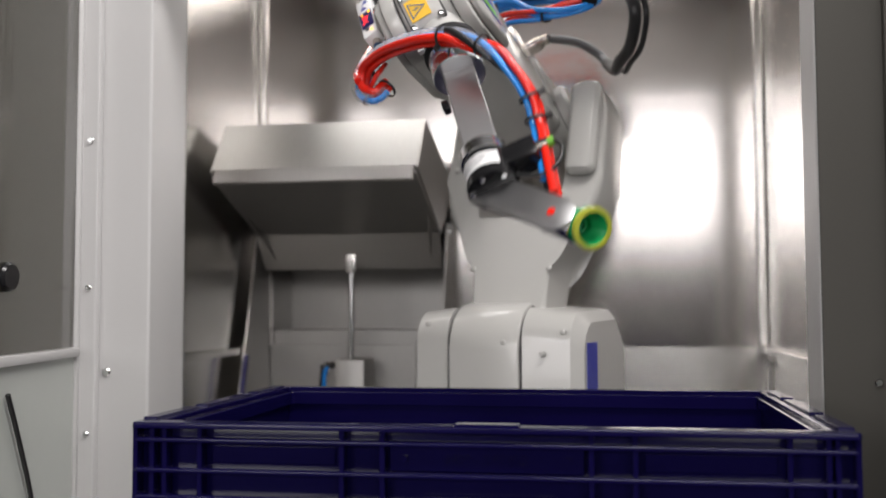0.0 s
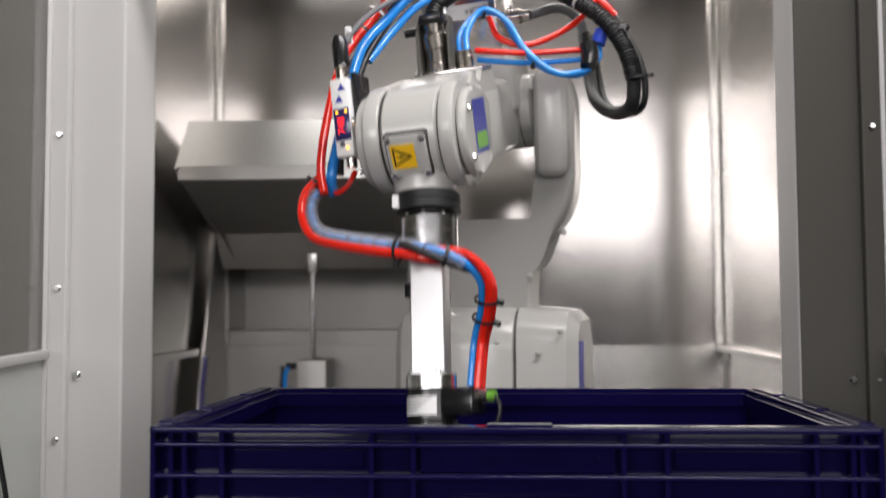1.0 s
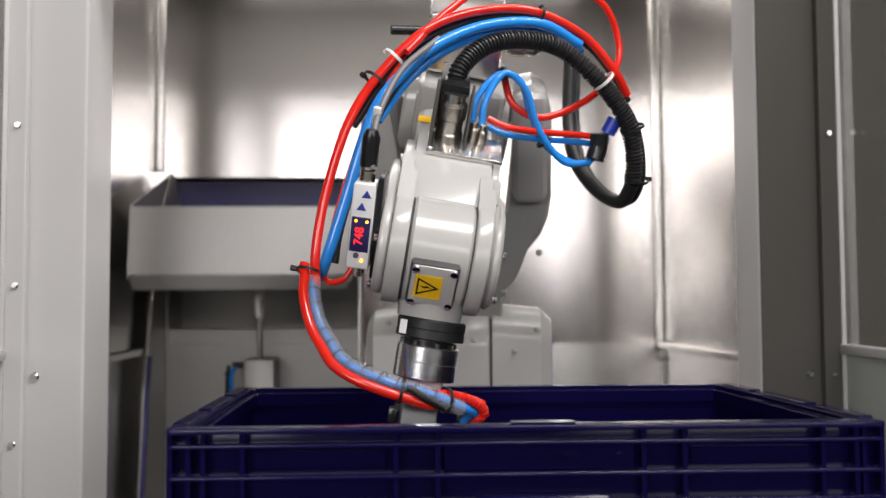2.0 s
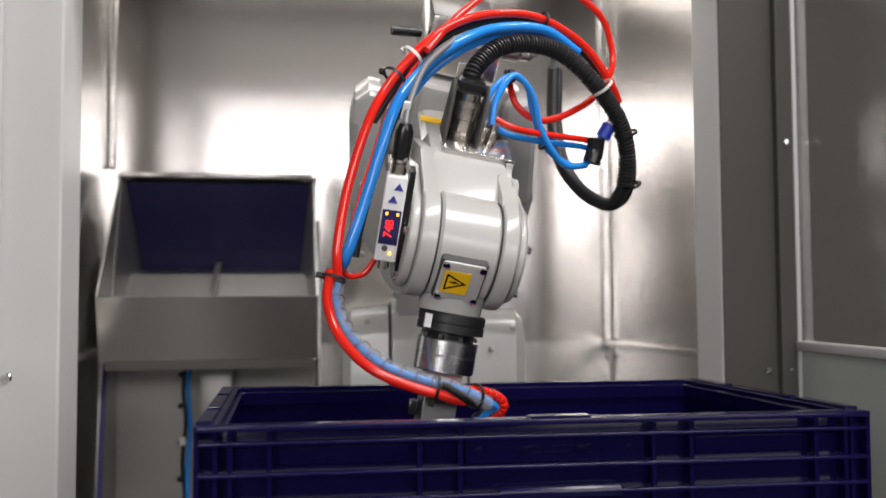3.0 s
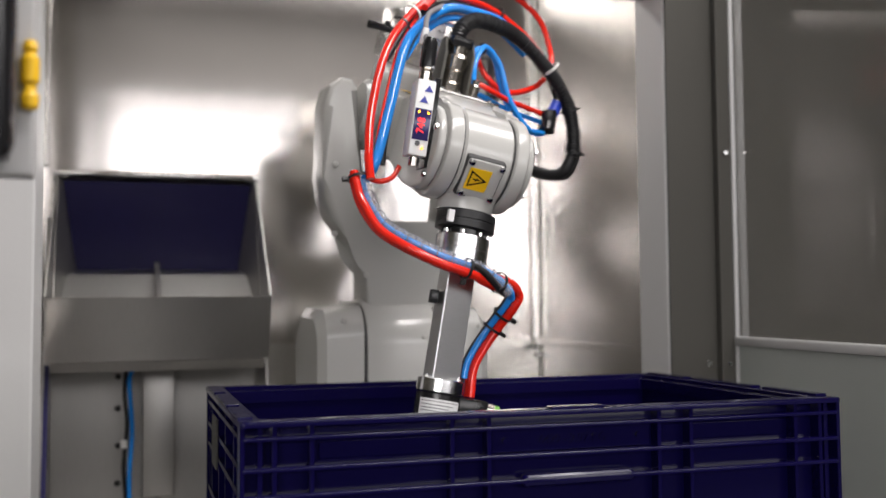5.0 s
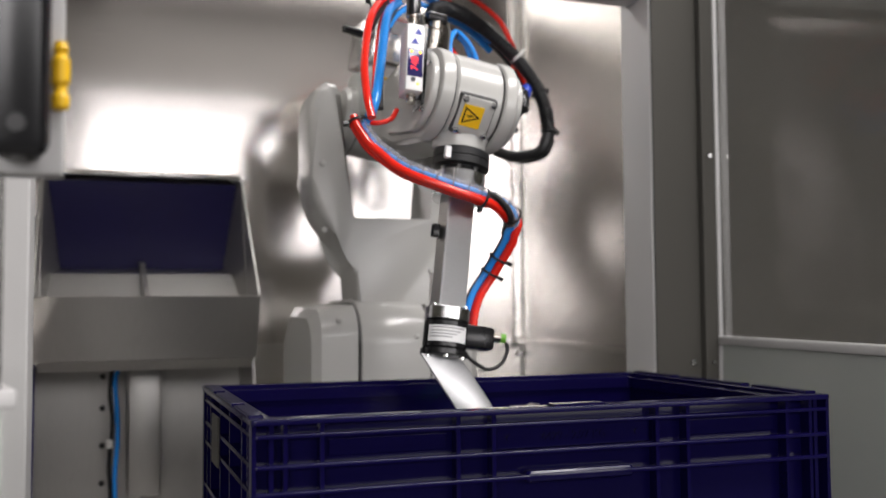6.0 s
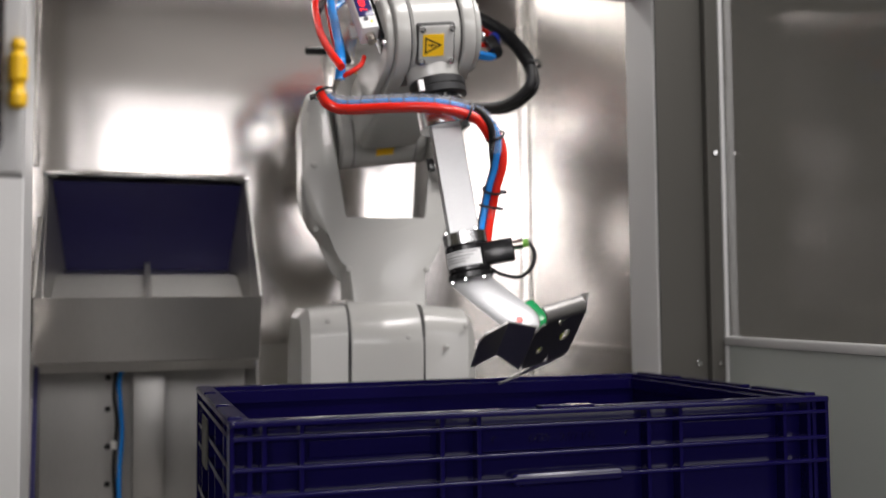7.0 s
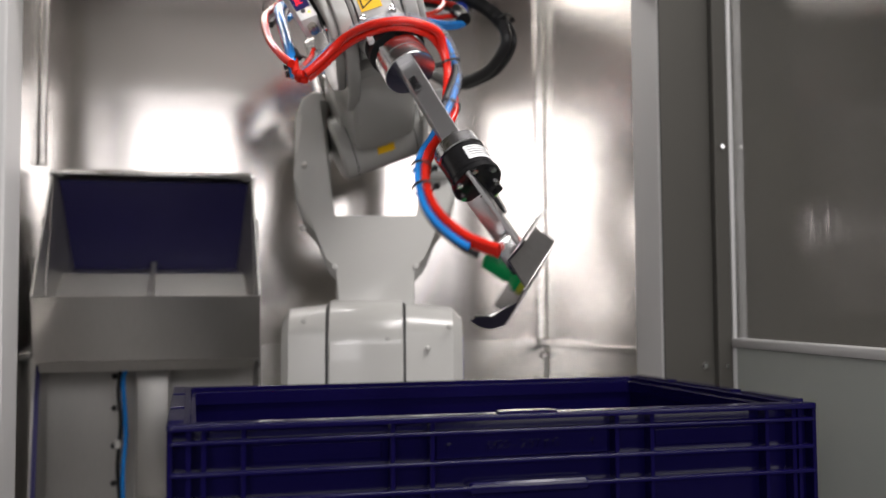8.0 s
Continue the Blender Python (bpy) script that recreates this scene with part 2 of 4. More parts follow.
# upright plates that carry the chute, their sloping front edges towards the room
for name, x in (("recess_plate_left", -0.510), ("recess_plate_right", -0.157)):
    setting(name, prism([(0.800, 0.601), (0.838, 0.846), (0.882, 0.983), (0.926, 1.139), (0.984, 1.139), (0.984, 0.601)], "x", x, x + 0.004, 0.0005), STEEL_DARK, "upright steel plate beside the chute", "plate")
# side walls
for name, x0, x1 in (("wall_left", LEFT - 0.02, LEFT), ("wall_right", RIGHT, RIGHT + 0.02)):
    setting(name, box(x0, x1, 0.565 if x1 < 0 else 0.533, BACK, LEDGE, 1.70), STEEL_SIDE, "satin stainless side wall of the cell", "wall")
    lo = (x0 - 0.006, x1 - 0.006) if x1 < 0 else (x0 + 0.006, x1 + 0.006)
    setting(name + "_lower", box(*lo, 0.565 if x1 < 0 else 0.533, BACK, 0.60, LEDGE), STEEL_SIDE, "lower stainless sheet of the side wall", "wall")
setting("ledge_left", box(LEFT, LEFT + 0.012, 0.565, BACK, LEDGE - 0.012, LEDGE, 0.002), STEEL_SIDE, "folded steel ledge along the side wall", "ledge")
setting("ledge_right", box(RIGHT - 0.012, RIGHT, 0.533, BACK, LEDGE - 0.012, LEDGE, 0.002), STEEL_SIDE, "folded steel ledge along the side wall", "ledge")

# folded corner strips where back and side walls meet, with their bolts
setting("corner_strip_right", box(RIGHT - 0.017, RIGHT - 0.0005, BACK - 0.013, BACK - 0.0005, LEDGE + 0.001, 1.70, 0.003), STEEL_SIDE, "folded stainless strip in the corner of the cell", "trim")
setting("corner_strip_left", box(LEFT + 0.0005, LEFT + 0.013, BACK - 0.010, BACK - 0.0005, 1.232, 1.70, 0.003), STEEL_SIDE, "folded stainless strip in the corner of the cell", "trim")

# front frame: posts of folded painted sheet
POST_L, POST_R = -0.487, 0.379
setting("post_left", box(-0.585, POST_L, FRONT, 0.558, 0.60, 1.70, 0.003), PAINT, "light grey painted post of the cell front", "post")
setting("post_left_edge", box(POST_L - 0.03, POST_L - 0.003, 0.559, 0.566, 0.60, 1.70), STEEL_DARK, "dark joint behind the painted post", "trim")
setting("post_right", box(POST_R, 0.50, FRONT, 0.530, 0.60, 1.70, 0.003), PAINT, "light grey painted post of the cell front", "post")
# sheet added to carry the post's shade as dark colour
setting("post_right_front", box(POST_R + 0.001, 0.499, FRONT - 0.006, FRONT - 0.001, 0.60, 1.70, 0.002), DARK_SHADED, "added face sheet on the post, dark grey for its shade", "post")
setting("head_beam", box(-0.585, 0.50, FRONT, 0.512, 1.456, 1.70, 0.003), PAINT, "grey painted head of the cell opening", "beam")
setting("strip_left", box(-0.587, -0.557, FRONT - 0.014, FRONT - 0.001, 0.60, 1.70, 0.002), PAINT, "grey painted hinge strip beside the post", "trim")
# same strip as on the left, its shade put into the colour
setting("strip_right", box(0.456, 0.486, FRONT - 0.020, FRONT - 0.007, 0.60, 1.70, 0.002), DARK_SHADED, "hinge strip beside the post, dark grey for its shade", "trim")


def window(name, x_edge, side, slant, long):
    """A glazed wing that stands open towards the front: pane above, sill, pale sheet below."""
    t = tagged(new(name), "open glazed guard door with a tinted pane", "window", kind="structure")
    t.matrix_basis = pose(x_edge, FRONT - 0.012, 0, 0, 0, slant)
    s = side

    def span(a, b):
        return (min(s * a, s * b), max(s * a, s * b))
    part("window_frame", box(*span(0.0, 0.012), -0.008, 0.014, 0.60, 1.70, 0.002), PAINT, t, "grey painted frame strip")
    part("window_sill", box(*span(0.012, long), -0.012, 0.012, 0.924, 0.936, 0.002), PAINT, t, "painted sill")
    part("pane", box(*span(0.013, long), -0.003, 0.003, 0.937, 1.70), PANE, t, "dark tinted pane")
    part("lower_sheet", box(*span(0.013, long), -0.004, 0.004, 0.60, 0.923), PANEL, t, "pale grey-green sheet")
    return t


window("window_1", -0.588, -1, 101, 0.62)
window("window_2", 0.487, 1, -95, 0.60)


def screw(x, y, z, r=0.0045):
    t = tagged(part("screw", lathe([(r, 0), (r, 0.002), (r * 0.7, 0.0035)], pose(x, y, z, 90, 0, 0), 14), CHROME),
               "small bright button-head screw in the post", "screw", "screws on the posts")
    return t


for z in (1.217, 1.016, 0.82, 1.42):
    screw(-0.568, FRONT - 0.014, z)
screw(-0.547, FRONT, 0.902, 0.006)
screw(0.442, FRONT - 0.006, 0.897, 0.005)
screw(0.468, FRONT - 0.020, 1.21)
screw(0.468, FRONT - 0.020, 0.897, 0.003)
screw(0.401, BACK, 0.887, 0.006)


# ---- tipping chute ----
HINGE = (1.0, 1.144)
chute = empty("tipping_chute", "dull steel tipping chute with an open front box", "chute")
chute.matrix_basis = pose(0, HINGE[0], HINGE[1])


def hy(points):
    return [(y - HINGE[0], z - HINGE[1]) for y, z in points]


X0, X1 = -0.497, -0.164
part("front_panel", prism(hy([(0.742, 1.002), (0.748, 1.003), (0.786, 0.905), (0.780, 0.903)]), "x", X0, X1, 0.001), STEEL_DARK, chute, "flat steel front")
part("lip", prism(hy([(0.780, 0.902), (0.786, 0.904), (0.800, 0.888), (0.795, 0.886)]), "x", X0 + 0.004, X1 - 0.004, 0.001), STEEL_DARK, chute, "folded lip")
part("chute_floor", prism(hy([(0.792, 0.897), (0.970, 1.040), (0.967, 1.044), (0.789, 0.901)]), "x", X0, X1), STEEL_DARK, chute, "sloping steel floor")
for x in (X0 - 0.003, X1):
    part("side_cheek", prism(hy([(0.742, 1.004), (0.782, 0.900), (0.970, 1.042), (0.965, 1.214), (0.95, 1.214)]), "x", x, x + 0.003), STEEL_DARK, chute, "tapered side cheek")
part("divider", prism(hy([(0.755, 0.985), (0.79, 0.905), (0.97, 1.046), (1.03, 1.056), (1.03, 1.068), (0.97, 1.062)]), "x", -0.336, -0.328), STEEL_DARK, chute, "dividing rib")


def slab(corners, off):
    """A sheet between four corners, thickened by off."""
    bm = bmesh.new()
    a = [bm.verts.new((x, y - HINGE[0], z - HINGE[1])) for x, y, z in corners]
    b = [bm.verts.new(v.co + Vector(off)) for v in a]
    bm.faces.new(a), bm.faces.new(b[::-1])
    for i in range(4):
        bm.faces.new((a[i], b[i], b[(i + 1) % 4], a[(i + 1) % 4]))
    bmesh.ops.recalc_face_normals(bm, faces=bm.faces)
    return bm


part("floor_plate", slab([(X0, 0.966, 1.039), (X1, 0.966, 1.039), (X1, 1.042, 1.052), (X0, 1.042, 1.052)], (0, 0, 0.004)), ZINC, chute, "light steel floor plate")
part("under_plate", slab([(X0, 0.964, 1.034), (X1, 0.964, 1.034), (X1, 1.042, 1.046), (X0, 1.042, 1.046)], (0, 0, 0.004)), STEEL_DARK, chute, "dull under plate")
part("liner", slab([(X0 + 0.028, 1.036, 1.050), (X1 - 0.022, 1.036, 1.050), (X1 - 0.006, 0.966, 1.206), (X0 + 0.008, 0.966, 1.206)], (0, 0.004, 0.001)), BLUE_PANEL, chute, "dark blue liner")
part("inner_side", slab([(X0 + 0.002, 0.85, 0.960), (X0 + 0.028, 1.035, 1.050), (X0 + 0.008, 0.966, 1.206), (X0 + 0.002, 0.940, 1.206)], (-0.0015, 0, 0)), STEEL_DARK, chute, "dark inner side")
part("inner_side", slab([(X1 - 0.001, 0.85, 0.960), (X1 - 0.022, 1.035, 1.050), (X1 - 0.006, 0.966, 1.206), (X1 - 0.001, 0.940, 1.206)], (0.0008, 0, 0)), STEEL_DARK, chute, "dark inner side")
part("top_rail", box(X0, X1, -0.049, -0.034, 0.0705, 0.080, 0.002), STEEL_SIDE, chute, "bright top rail")
for x in (X0 + 0.005, X1 - 0.005):
    part("pivot_pin", lathe([(0.006, -0.012), (0.006, 0.012)], pose(x, -0.04, 0.072, 0, 90, 0), 14), CHROME, chute)

cyl = empty("lift_cylinder", "thin lifting cylinder with a grey barrel under the chute", "cylinder", m=pose(-0.33, 0.924, 0.60))
part("barrel", box(-0.026, 0.028, -0.018, 0.0605, 0.067, 0.296, 0.004), STEEL_DARK, cyl, "grey barrel")
part("elbow_fitting", rod_between((-0.045, -0.01, 0.285), (-0.02, -0.01, 0.285), 0.006), BLACK_GLOSS, cyl)
part("air_tube", tube([(-0.04, -0.012, 0.285), (-0.047, -0.012, 0.26), (-0.042, -0.012, 0.18), (-0.046, -0.014, 0.1), (-0.043, -0.01, 0.0)], 0.004), AZURE, cyl, "blue air tube")
part("black_cable", tube([(-0.052, -0.006, 0.285), (-0.055, -0.004, 0.24), (-0.050, -0.006, 0.19), (-0.055, -0.004, 0.12), (-0.051, -0.002, 0.06), (-0.054, 0, 0.0)], 0.0035), BLACK, cyl, "black cable beside the tube")
part("cable_clip", box(-0.060, -0.050, -0.014, -0.001, 0.150, 0.164, 0.002), TIE, cyl, "pale clip")
for z in (0.08, 0.145, 0.21, 0.265):
    part("bolt", lathe([(0.005, 0), (0.005, 0.003), (0.003, 0.005)], pose(-0.066, 0.066, z, 90, 0, 0), 12), BLACK, cyl)
rod = empty("rod", "", "", m=pose(0, 0, 0.30))
rod.parent = cyl
part("shaft", rod_between((0, 0, -0.22), (0, 0, 0.16), 0.005), CHROME, rod, "bright shaft")
part("clevis", box(-0.010, 0.010, -0.008, 0.008, 0.15, 0.20, 0.003), STEEL_SIDE, rod, "steel clevis")
part("eye", rod_between((-0.012, 0, 0.215), (0.012, 0, 0.215), 0.010), STEEL_SIDE, rod)

strip = tagged(part("edge_strip", prism([(0.795, 0.601), (0.833, 0.846), (0.852, 0.905), (0.860, 0.905), (0.841, 0.846), (0.803, 0.601)], "x", -0.5055, -0.4985), BLUE_PANEL), "thin violet-blue edge strip below the chute", "strip")
strip["kind"] = "structure"

# ---- crate ----
CRX, CRY0, CRY1, CRZ0, CRZ1 = 0.015, 0.0, 0.398, 0.60, 0.89
HW = 0.302
crate = empty("stacking_crate", "navy blue ribbed plastic stacking crate, open on top", "crate", m=pose(CRX, 0, 0))
W0, W1, D0, D1 = -HW + 0.016, HW - 0.016, CRY0 + 0.016, CRY1 - 0.016
T = 0.004
for y in (D0, D1 - T):
    part("long_wall", box(-HW + 0.003, HW - 0.003, y, y + T, CRZ0, CRZ1 - 0.0052), NAVY, crate, "", False)
for x in (W0, W1 - T):
    part("end_wall", box(x, x + T, CRY0 + 0.004, CRY1 - 0.004, CRZ0 + 0.001, CRZ1 - 0.0056), NAVY, crate, "", False)
part("bottom", box(W0 + T, W1 - T, D0 + T, D1 - T, CRZ0, CRZ0 + T), NAVY, crate, "", False)


def ring_rim(z0, z1, inset, width):
    bm = bmesh.new()
    def rounded(k, r):
        x0, y0, x1, y1 = -HW + k, CRY0 + k, HW - k, CRY1 - k
        return arc(x1 - r, y1 - r, r, 0, 90, 4) + arc(x0 + r, y1 - r, r, 90, 180, 4) + arc(x0 + r, y0 + r, r, 180, 270, 4) + arc(x1 - r, y0 + r, r, 270, 360, 4)
    o, i = rounded(inset, 0.005), rounded(inset + width, 0.004)
    n = len(o)
    e = min(0.0014, (z1 - z0) * 0.45)
    edge = [(e * (1 - math.cos(radians(k))), z1 - e * (1 - math.sin(radians(k)))) for k in (0, 22.5, 45, 67.5, 90)]
    profile = [(o, z0)] + [(rounded(inset + d, 0.005), z) for d, z in edge] + [(rounded(inset + width - 0.001, 0.004), z1), (i, z1 - 0.001), (i, z0)]
    rows = [[bm.verts.new((*p, z)) for p in q] for q, z in profile]
    rows.append(rows[0])
    for p, q in zip(rows, rows[1:]):
        for k in range(n):
            bm.faces.new((p[k], p[(k + 1) % n], q[(k + 1) % n], q[k]))
    return bm


part("rim", ring_rim(CRZ1 - 0.005, CRZ1, 0.0, 0.020), NAVY, crate, "flat rim")
part("inner_step", ring_rim(CRZ1 - 0.020, CRZ1 - 0.0055, 0.015, 0.010), NAVY, crate, "stacking step")
ribs_z = (0.875, 0.849, 0.826, 0.775, 0.700, 0.612)
for z in ribs_z:
    part("band", ring_rim(z - 0.0018, z + 0.0018, 0.0015, 0.015), NAVY, crate)
first = None
for x in (-0.299, -0.272, -0.240, -0.114, -0.079, 0.094, 0.129, 0.248, 0.277, 0.299):
    if first is None:
        first = part("rib", box(-0.0021, 0.0021, 0.0028, 0.017, CRZ0, CRZ1 - 0.004, 0.0004, seg=1), NAVY, crate, "", False)
        first.matrix_basis = pose(x, 0, 0)
    else:
        share("rib", first, pose(x, 0, 0), crate)
    share("rib", first, pose(x, CRY1, 0, 0, 0, 180), crate)
for sx in (-1, 1):
    for y in (0.04, 0.075, 0.16, 0.235, 0.325, 0.36):
        share("rib", first, pose(sx * HW, y, 0, 0, 0, 90 * sx), crate)
# shallow moulded panels between the ribs
for x0, x1 in ((-0.232, -0.122), (0.137, 0.240)):
    part("panel", box(x0, x1, 0.0140, 0.0157, 0.8545, 0.8690, 0.0004, seg=1), NAVY, crate, "", False)
# lettered plate, pins and grip on the long side
part("plate", box(-0.074, 0.088, 0.0110, 0.0157, 0.8515, 0.8725, 0.0004, seg=1), NAVY, crate, "raised plate with moulded writing", False)
for x in (-0.061, 0.075):
    part("pin", rod_between((x, 0.008, 0.862), (x, 0.0155, 0.862), 0.003, 12), NAVY, crate)
part("grip", box(-0.047, 0.067, 0.001, 0.0157, 0.8195, 0.8315, 0.005, seg=3), NAVY, crate, "rounded grip bar")


def lettering(text, size, m, mat, parent, thick=0.0):
    cu = bpy.data.curves.new("writing", "FONT")
    cu.body, cu.size, cu.extrude, cu.align_x, cu.align_y = text, size, thick, "CENTER", "CENTER"
    tmp = new("writing", cu)
    dg = bpy.context.evaluated_depsgraph_get()
    me = bpy.data.meshes.new_from_object(tmp.evaluated_get(dg))
    bpy.data.objects.remove(tmp)
    bpy.data.curves.remove(cu)
    me.materials.clear()
    me.materials.append(mat)
    ob = new("writing", me)
    ob.parent = parent
    ob.matrix_basis = m
    return ob


lettering("6429 - 2.97 KG", 0.011, pose(0.007, 0.0106, 0.8615, 90, 0, 0), NAVY, crate, 0.0012)


# stacking tabs along the rim, raised middle of the front edge, card on the end
for sx in (-1, 1):
    for y0, y1 in ((0.022, 0.115), (0.135, 0.262), (0.282, 0.376)):
        part("rim_tab", box(*sorted((sx * (HW - 0.0012), sx * (HW - 0.014))), y0, y1, CRZ1 - 0.001, CRZ1 + 0.0022, 0.0008), NAVY, crate, "", False)
part("rim_tab", box(-0.018, 0.036, 0.001, 0.017, CRZ1 - 0.001, CRZ1 + 0.0022, 0.0008), NAVY, crate, "", False)
part("card", box(-HW - 0.0006, -HW + 0.0015, 0.23, 0.285, 0.815, 0.868, 0.0004), DARK_SHADED, crate, "pale card in the end wall", False)

# knob and loose cable on the open guard door
knob = empty("turning_latch", "dark round latch on the glazed guard door", "latch", m=pose(-0.543, 0.201, 1.024, 0, 90, 0))
part("grip", lathe([(0.008, -0.055), (0.008, -0.006), (0.017, -0.004), (0.017, 0.008), (0.014, 0.011)], None, 24), BLACK_GLOSS, knob)
tagged(part("door_cable", tube([(-0.533, 0.199, 0.893), (-0.540, 0.236, 0.831), (-0.547, 0.271, 0.766), (-0.552, 0.30, 0.68), (-0.555, 0.31, 0.604)], 0.003), BLACK), "thin black cable hanging by the guard door", "cable")

# ---- robot ----
J1X, J1Y, J2Z, ARM, FORE = 0.010, 0.67, 0.935, 0.33, 0.337
robot = empty("industrial_robot", "white six-axis industrial robot with glossy painted castings", "robot")

# foot
foot = part("foot", box(-0.11, 0.11, -0.11, 0.11, 0.60, 0.66, 0.012), WHITE, robot, "square cast foot")
foot.matrix_basis = pose(J1X, J1Y, 0)

# turret, turning on the foot
turret = part("turret", prism([(-0.13, 0.665), (-0.135, 0.93)] + arc(-0.07, 0.93, 0.065, 180, 100, 6)[1:] + [(0.05, 0.996), (0.09, 0.96), (0.09, 0.665)], "x", -0.066, 0.040, 0.004), WHITE, robot, "rounded shoulder casting")


def shoulder_cover(x_in, x_out, name):
    """A side cover that tapers outwards and has chamfered top corners."""
    bm = bmesh.new()
    rings = []
    for x, k in ((x_in, 0.0), (x_in + (x_out - x_in) * 0.82, 0.006), (x_out, 0.020)):
        pts = [(-0.130 + k, 0.665), (-0.130 + k, 0.945 - k)] + arc(-0.085 + k, 0.945 - k, 0.045, 180, 110, 4)[1:] + [(0.04 - k, 0.990 - k), (0.08 - k, 0.95 - k), (0.08 - k, 0.665)]
        rings.append([bm.verts.new((x, *p)) for p in pts])
    for a, b in zip(rings, rings[1:]):
        for i in range(len(a)):
            bm.faces.new((a[i], a[(i + 1) % len(a)], b[(i + 1) % len(a)], b[i]))
    bm.faces.new(rings[0]), bm.faces.new(rings[-1])
    return part(name, bm, WHITE, turret, "painted motor cover")


shoulder_cover(-0.070, -0.134, "side_cover")
shoulder_cover(0.044, 0.126, "side_cover")
for x in (-0.069, 0.0405):
    part("seam", prism([(-0.126, 0.665), (-0.131, 0.93)] + arc(-0.07, 0.93, 0.061, 180, 100, 6)[1:] + [(0.05, 0.99), (0.08, 0.95), (0.08, 0.665)], "x", x, x + 0.003), SEAM, turret, "dark joint")
part("type_plate", box(0.1262, 0.1272, -0.10, -0.06, 0.87, 0.94), INK_BLUE, turret, "blue-edged plate")
for x, z in ((0.018, 0.94), (0.075, 0.925), (-0.10, 0.965), (0.105, 0.955)):
    part("cap_screw", lathe([(0.004, 0), (0.004, 0.003), (0.0025, 0.004)], pose(x, -0.131, z, 90, 0, 0), 12), WHITE, turret)

# lower arm: neck, fork and window; origin on the shoulder axis
half = [(0.058, -0.02), (0.058, 0.098), (0.061, 0.118), (0.070, 0.136), (0.090, 0.156), (0.110, 0.180), (0.121, 0.208), (0.124, 0.24), (0.124, 0.345), (0.116, 0.375), (0.098, 0.388), (0.082, 0.385), (0.074, 0.37), (0.074, 0.180), (0.066, 0.168)]
outline = half + [(-x, z) for x, z in half[::-1]]
lower_arm = part("lower_arm", prism(outline, "y", -0.045, 0.045, 0.012, seg=3), WHITE, robot, "forked lower arm with an open window")
for s in (-1, 1):
    for z in (0.10, 0.16, 0.26):
        part("cap_screw", lathe([(0.0045, 0), (0.0045, 0.003), (0.003, 0.004)], pose(s * (0.06 if z == 0.10 else 0.108), -0.045, z, 90, 0, 0), 12), WHITE, lower_arm)
part("fork_cover", box(0.072, 0.120, -0.070, -0.040, 0.235, 0.384, 0.016, seg=3), WHITE, lower_arm, "rounded fork cover")
part("hub", lathe([(0.058, -0.064), (0.062, -0.058), (0.062, 0.030), (0.058, 0.037)], pose(0, 0, 0, 0, 90, 0), 40), WHITE, lower_arm, "round shoulder hub")

# forearm: origin on the wrist axis, y runs back to the elbow
forearm = part("forearm", box(-0.050, 0.050, 0.06, 0.29, -0.048, 0.052, 0.016, seg=3), WHITE, robot, "white cast forearm")


def cheek(name, x0, x1, r, back, bevel, label):
    pts = arc(0, 0, r, 75, 285, 18) + [(back * 0.55, -r * 0.98), (back, -r * 0.7), (back + 0.01, r * 0.75), (back * 0.6, r * 1.12)]
    return part(name, prism(pts, "x", x0, x1, bevel, seg=3), WHITE, forearm, label)


cheek("cheek", -0.057, -0.039, 0.058, 0.16, 0.003, "flat wrist cheek")
cheek("cheek", 0.0275, 0.045, 0.059, 0.10, 0.004, "rounded wrist cheek")
part("cover", prism(arc(0, 0, 0.051, 80, 280, 14) + [(0.085, -0.048), (0.128, -0.022), (0.132, 0.035), (0.07, 0.056)], "x", -0.0685, -0.057, 0.005, seg=3), WHITE, forearm, "glossy side cover")
part("cover", prism(arc(0, 0, 0.050, 80, 280, 14) + [(0.07, -0.044), (0.085, 0.03), (0.05, 0.05)], "x", 0.045, 0.057, 0.007, seg=3), WHITE, forearm, "bulging side cover")
part("type_label", box(0.0572, 0.0576, -0.01, 0.05, -0.025, 0.035), INK_BLUE, forearm, "blue and green label")
part("label_stripe", box(0.0577, 0.0579, -0.005, 0.045, -0.02, -0.002), INK_GREEN, forearm)
for x, y, z in ((-0.069, -0.035, 0.028), (-0.069, -0.035, -0.028), (-0.069, 0.06, 0.04), (0.058, -0.030, 0.028), (0.058, -0.032, -0.025)):
    s = -1 if x < 0 else 1
    part("cap_screw", lathe([(0.004, 0), (0.004, 0.003), (0.0025, 0.004)], pose(x, y, z, 0, 90 * s, 0), 12), CHROME, forearm)
# the sloping shoulder between cheeks and connector plate
part("saddle", prism([(0.02, 0.045), (0.045, 0.058), (0.075, 0.064), (0.15, 0.064), (0.17, 0.045), (0.17, -0.04), (0.05, -0.05)], "x", -0.046, 0.041, 0.004), WHITE, forearm, "sloping casting")
web = [(0.030, 0.052), (0.045, 0.0655), (0.058, 0.0655)] + [(0.075 + 0.019 * math.cos(radians(a)), 0.0655 + 0.014 * math.sin(radians(a))) for a in range(180, 361, 20)] + [(0.100, 0.0700), (0.150, 0.0700), (0.165, 0.045), (0.165, -0.03), (0.05, -0.03)]
part("web", prism(web, "x", 0.0415, 0.0490, 0.0012), WHITE, forearm, "raised web with a scooped edge")
for x in (-0.030, -0.008, 0.014, 0.036):
    part("cap_screw", lathe([(0.0026, 0), (0.0026, 0.002), (0.0018, 0.0026)], pose(x, 0.100, 0.070), 10), CHROME, forearm)
part("connector_plate", box(-0.034, 0.050, 0.095, 0.150, 0.064, 0.070, 0.0015), STEEL_SIDE, forearm, "grey connector plate")
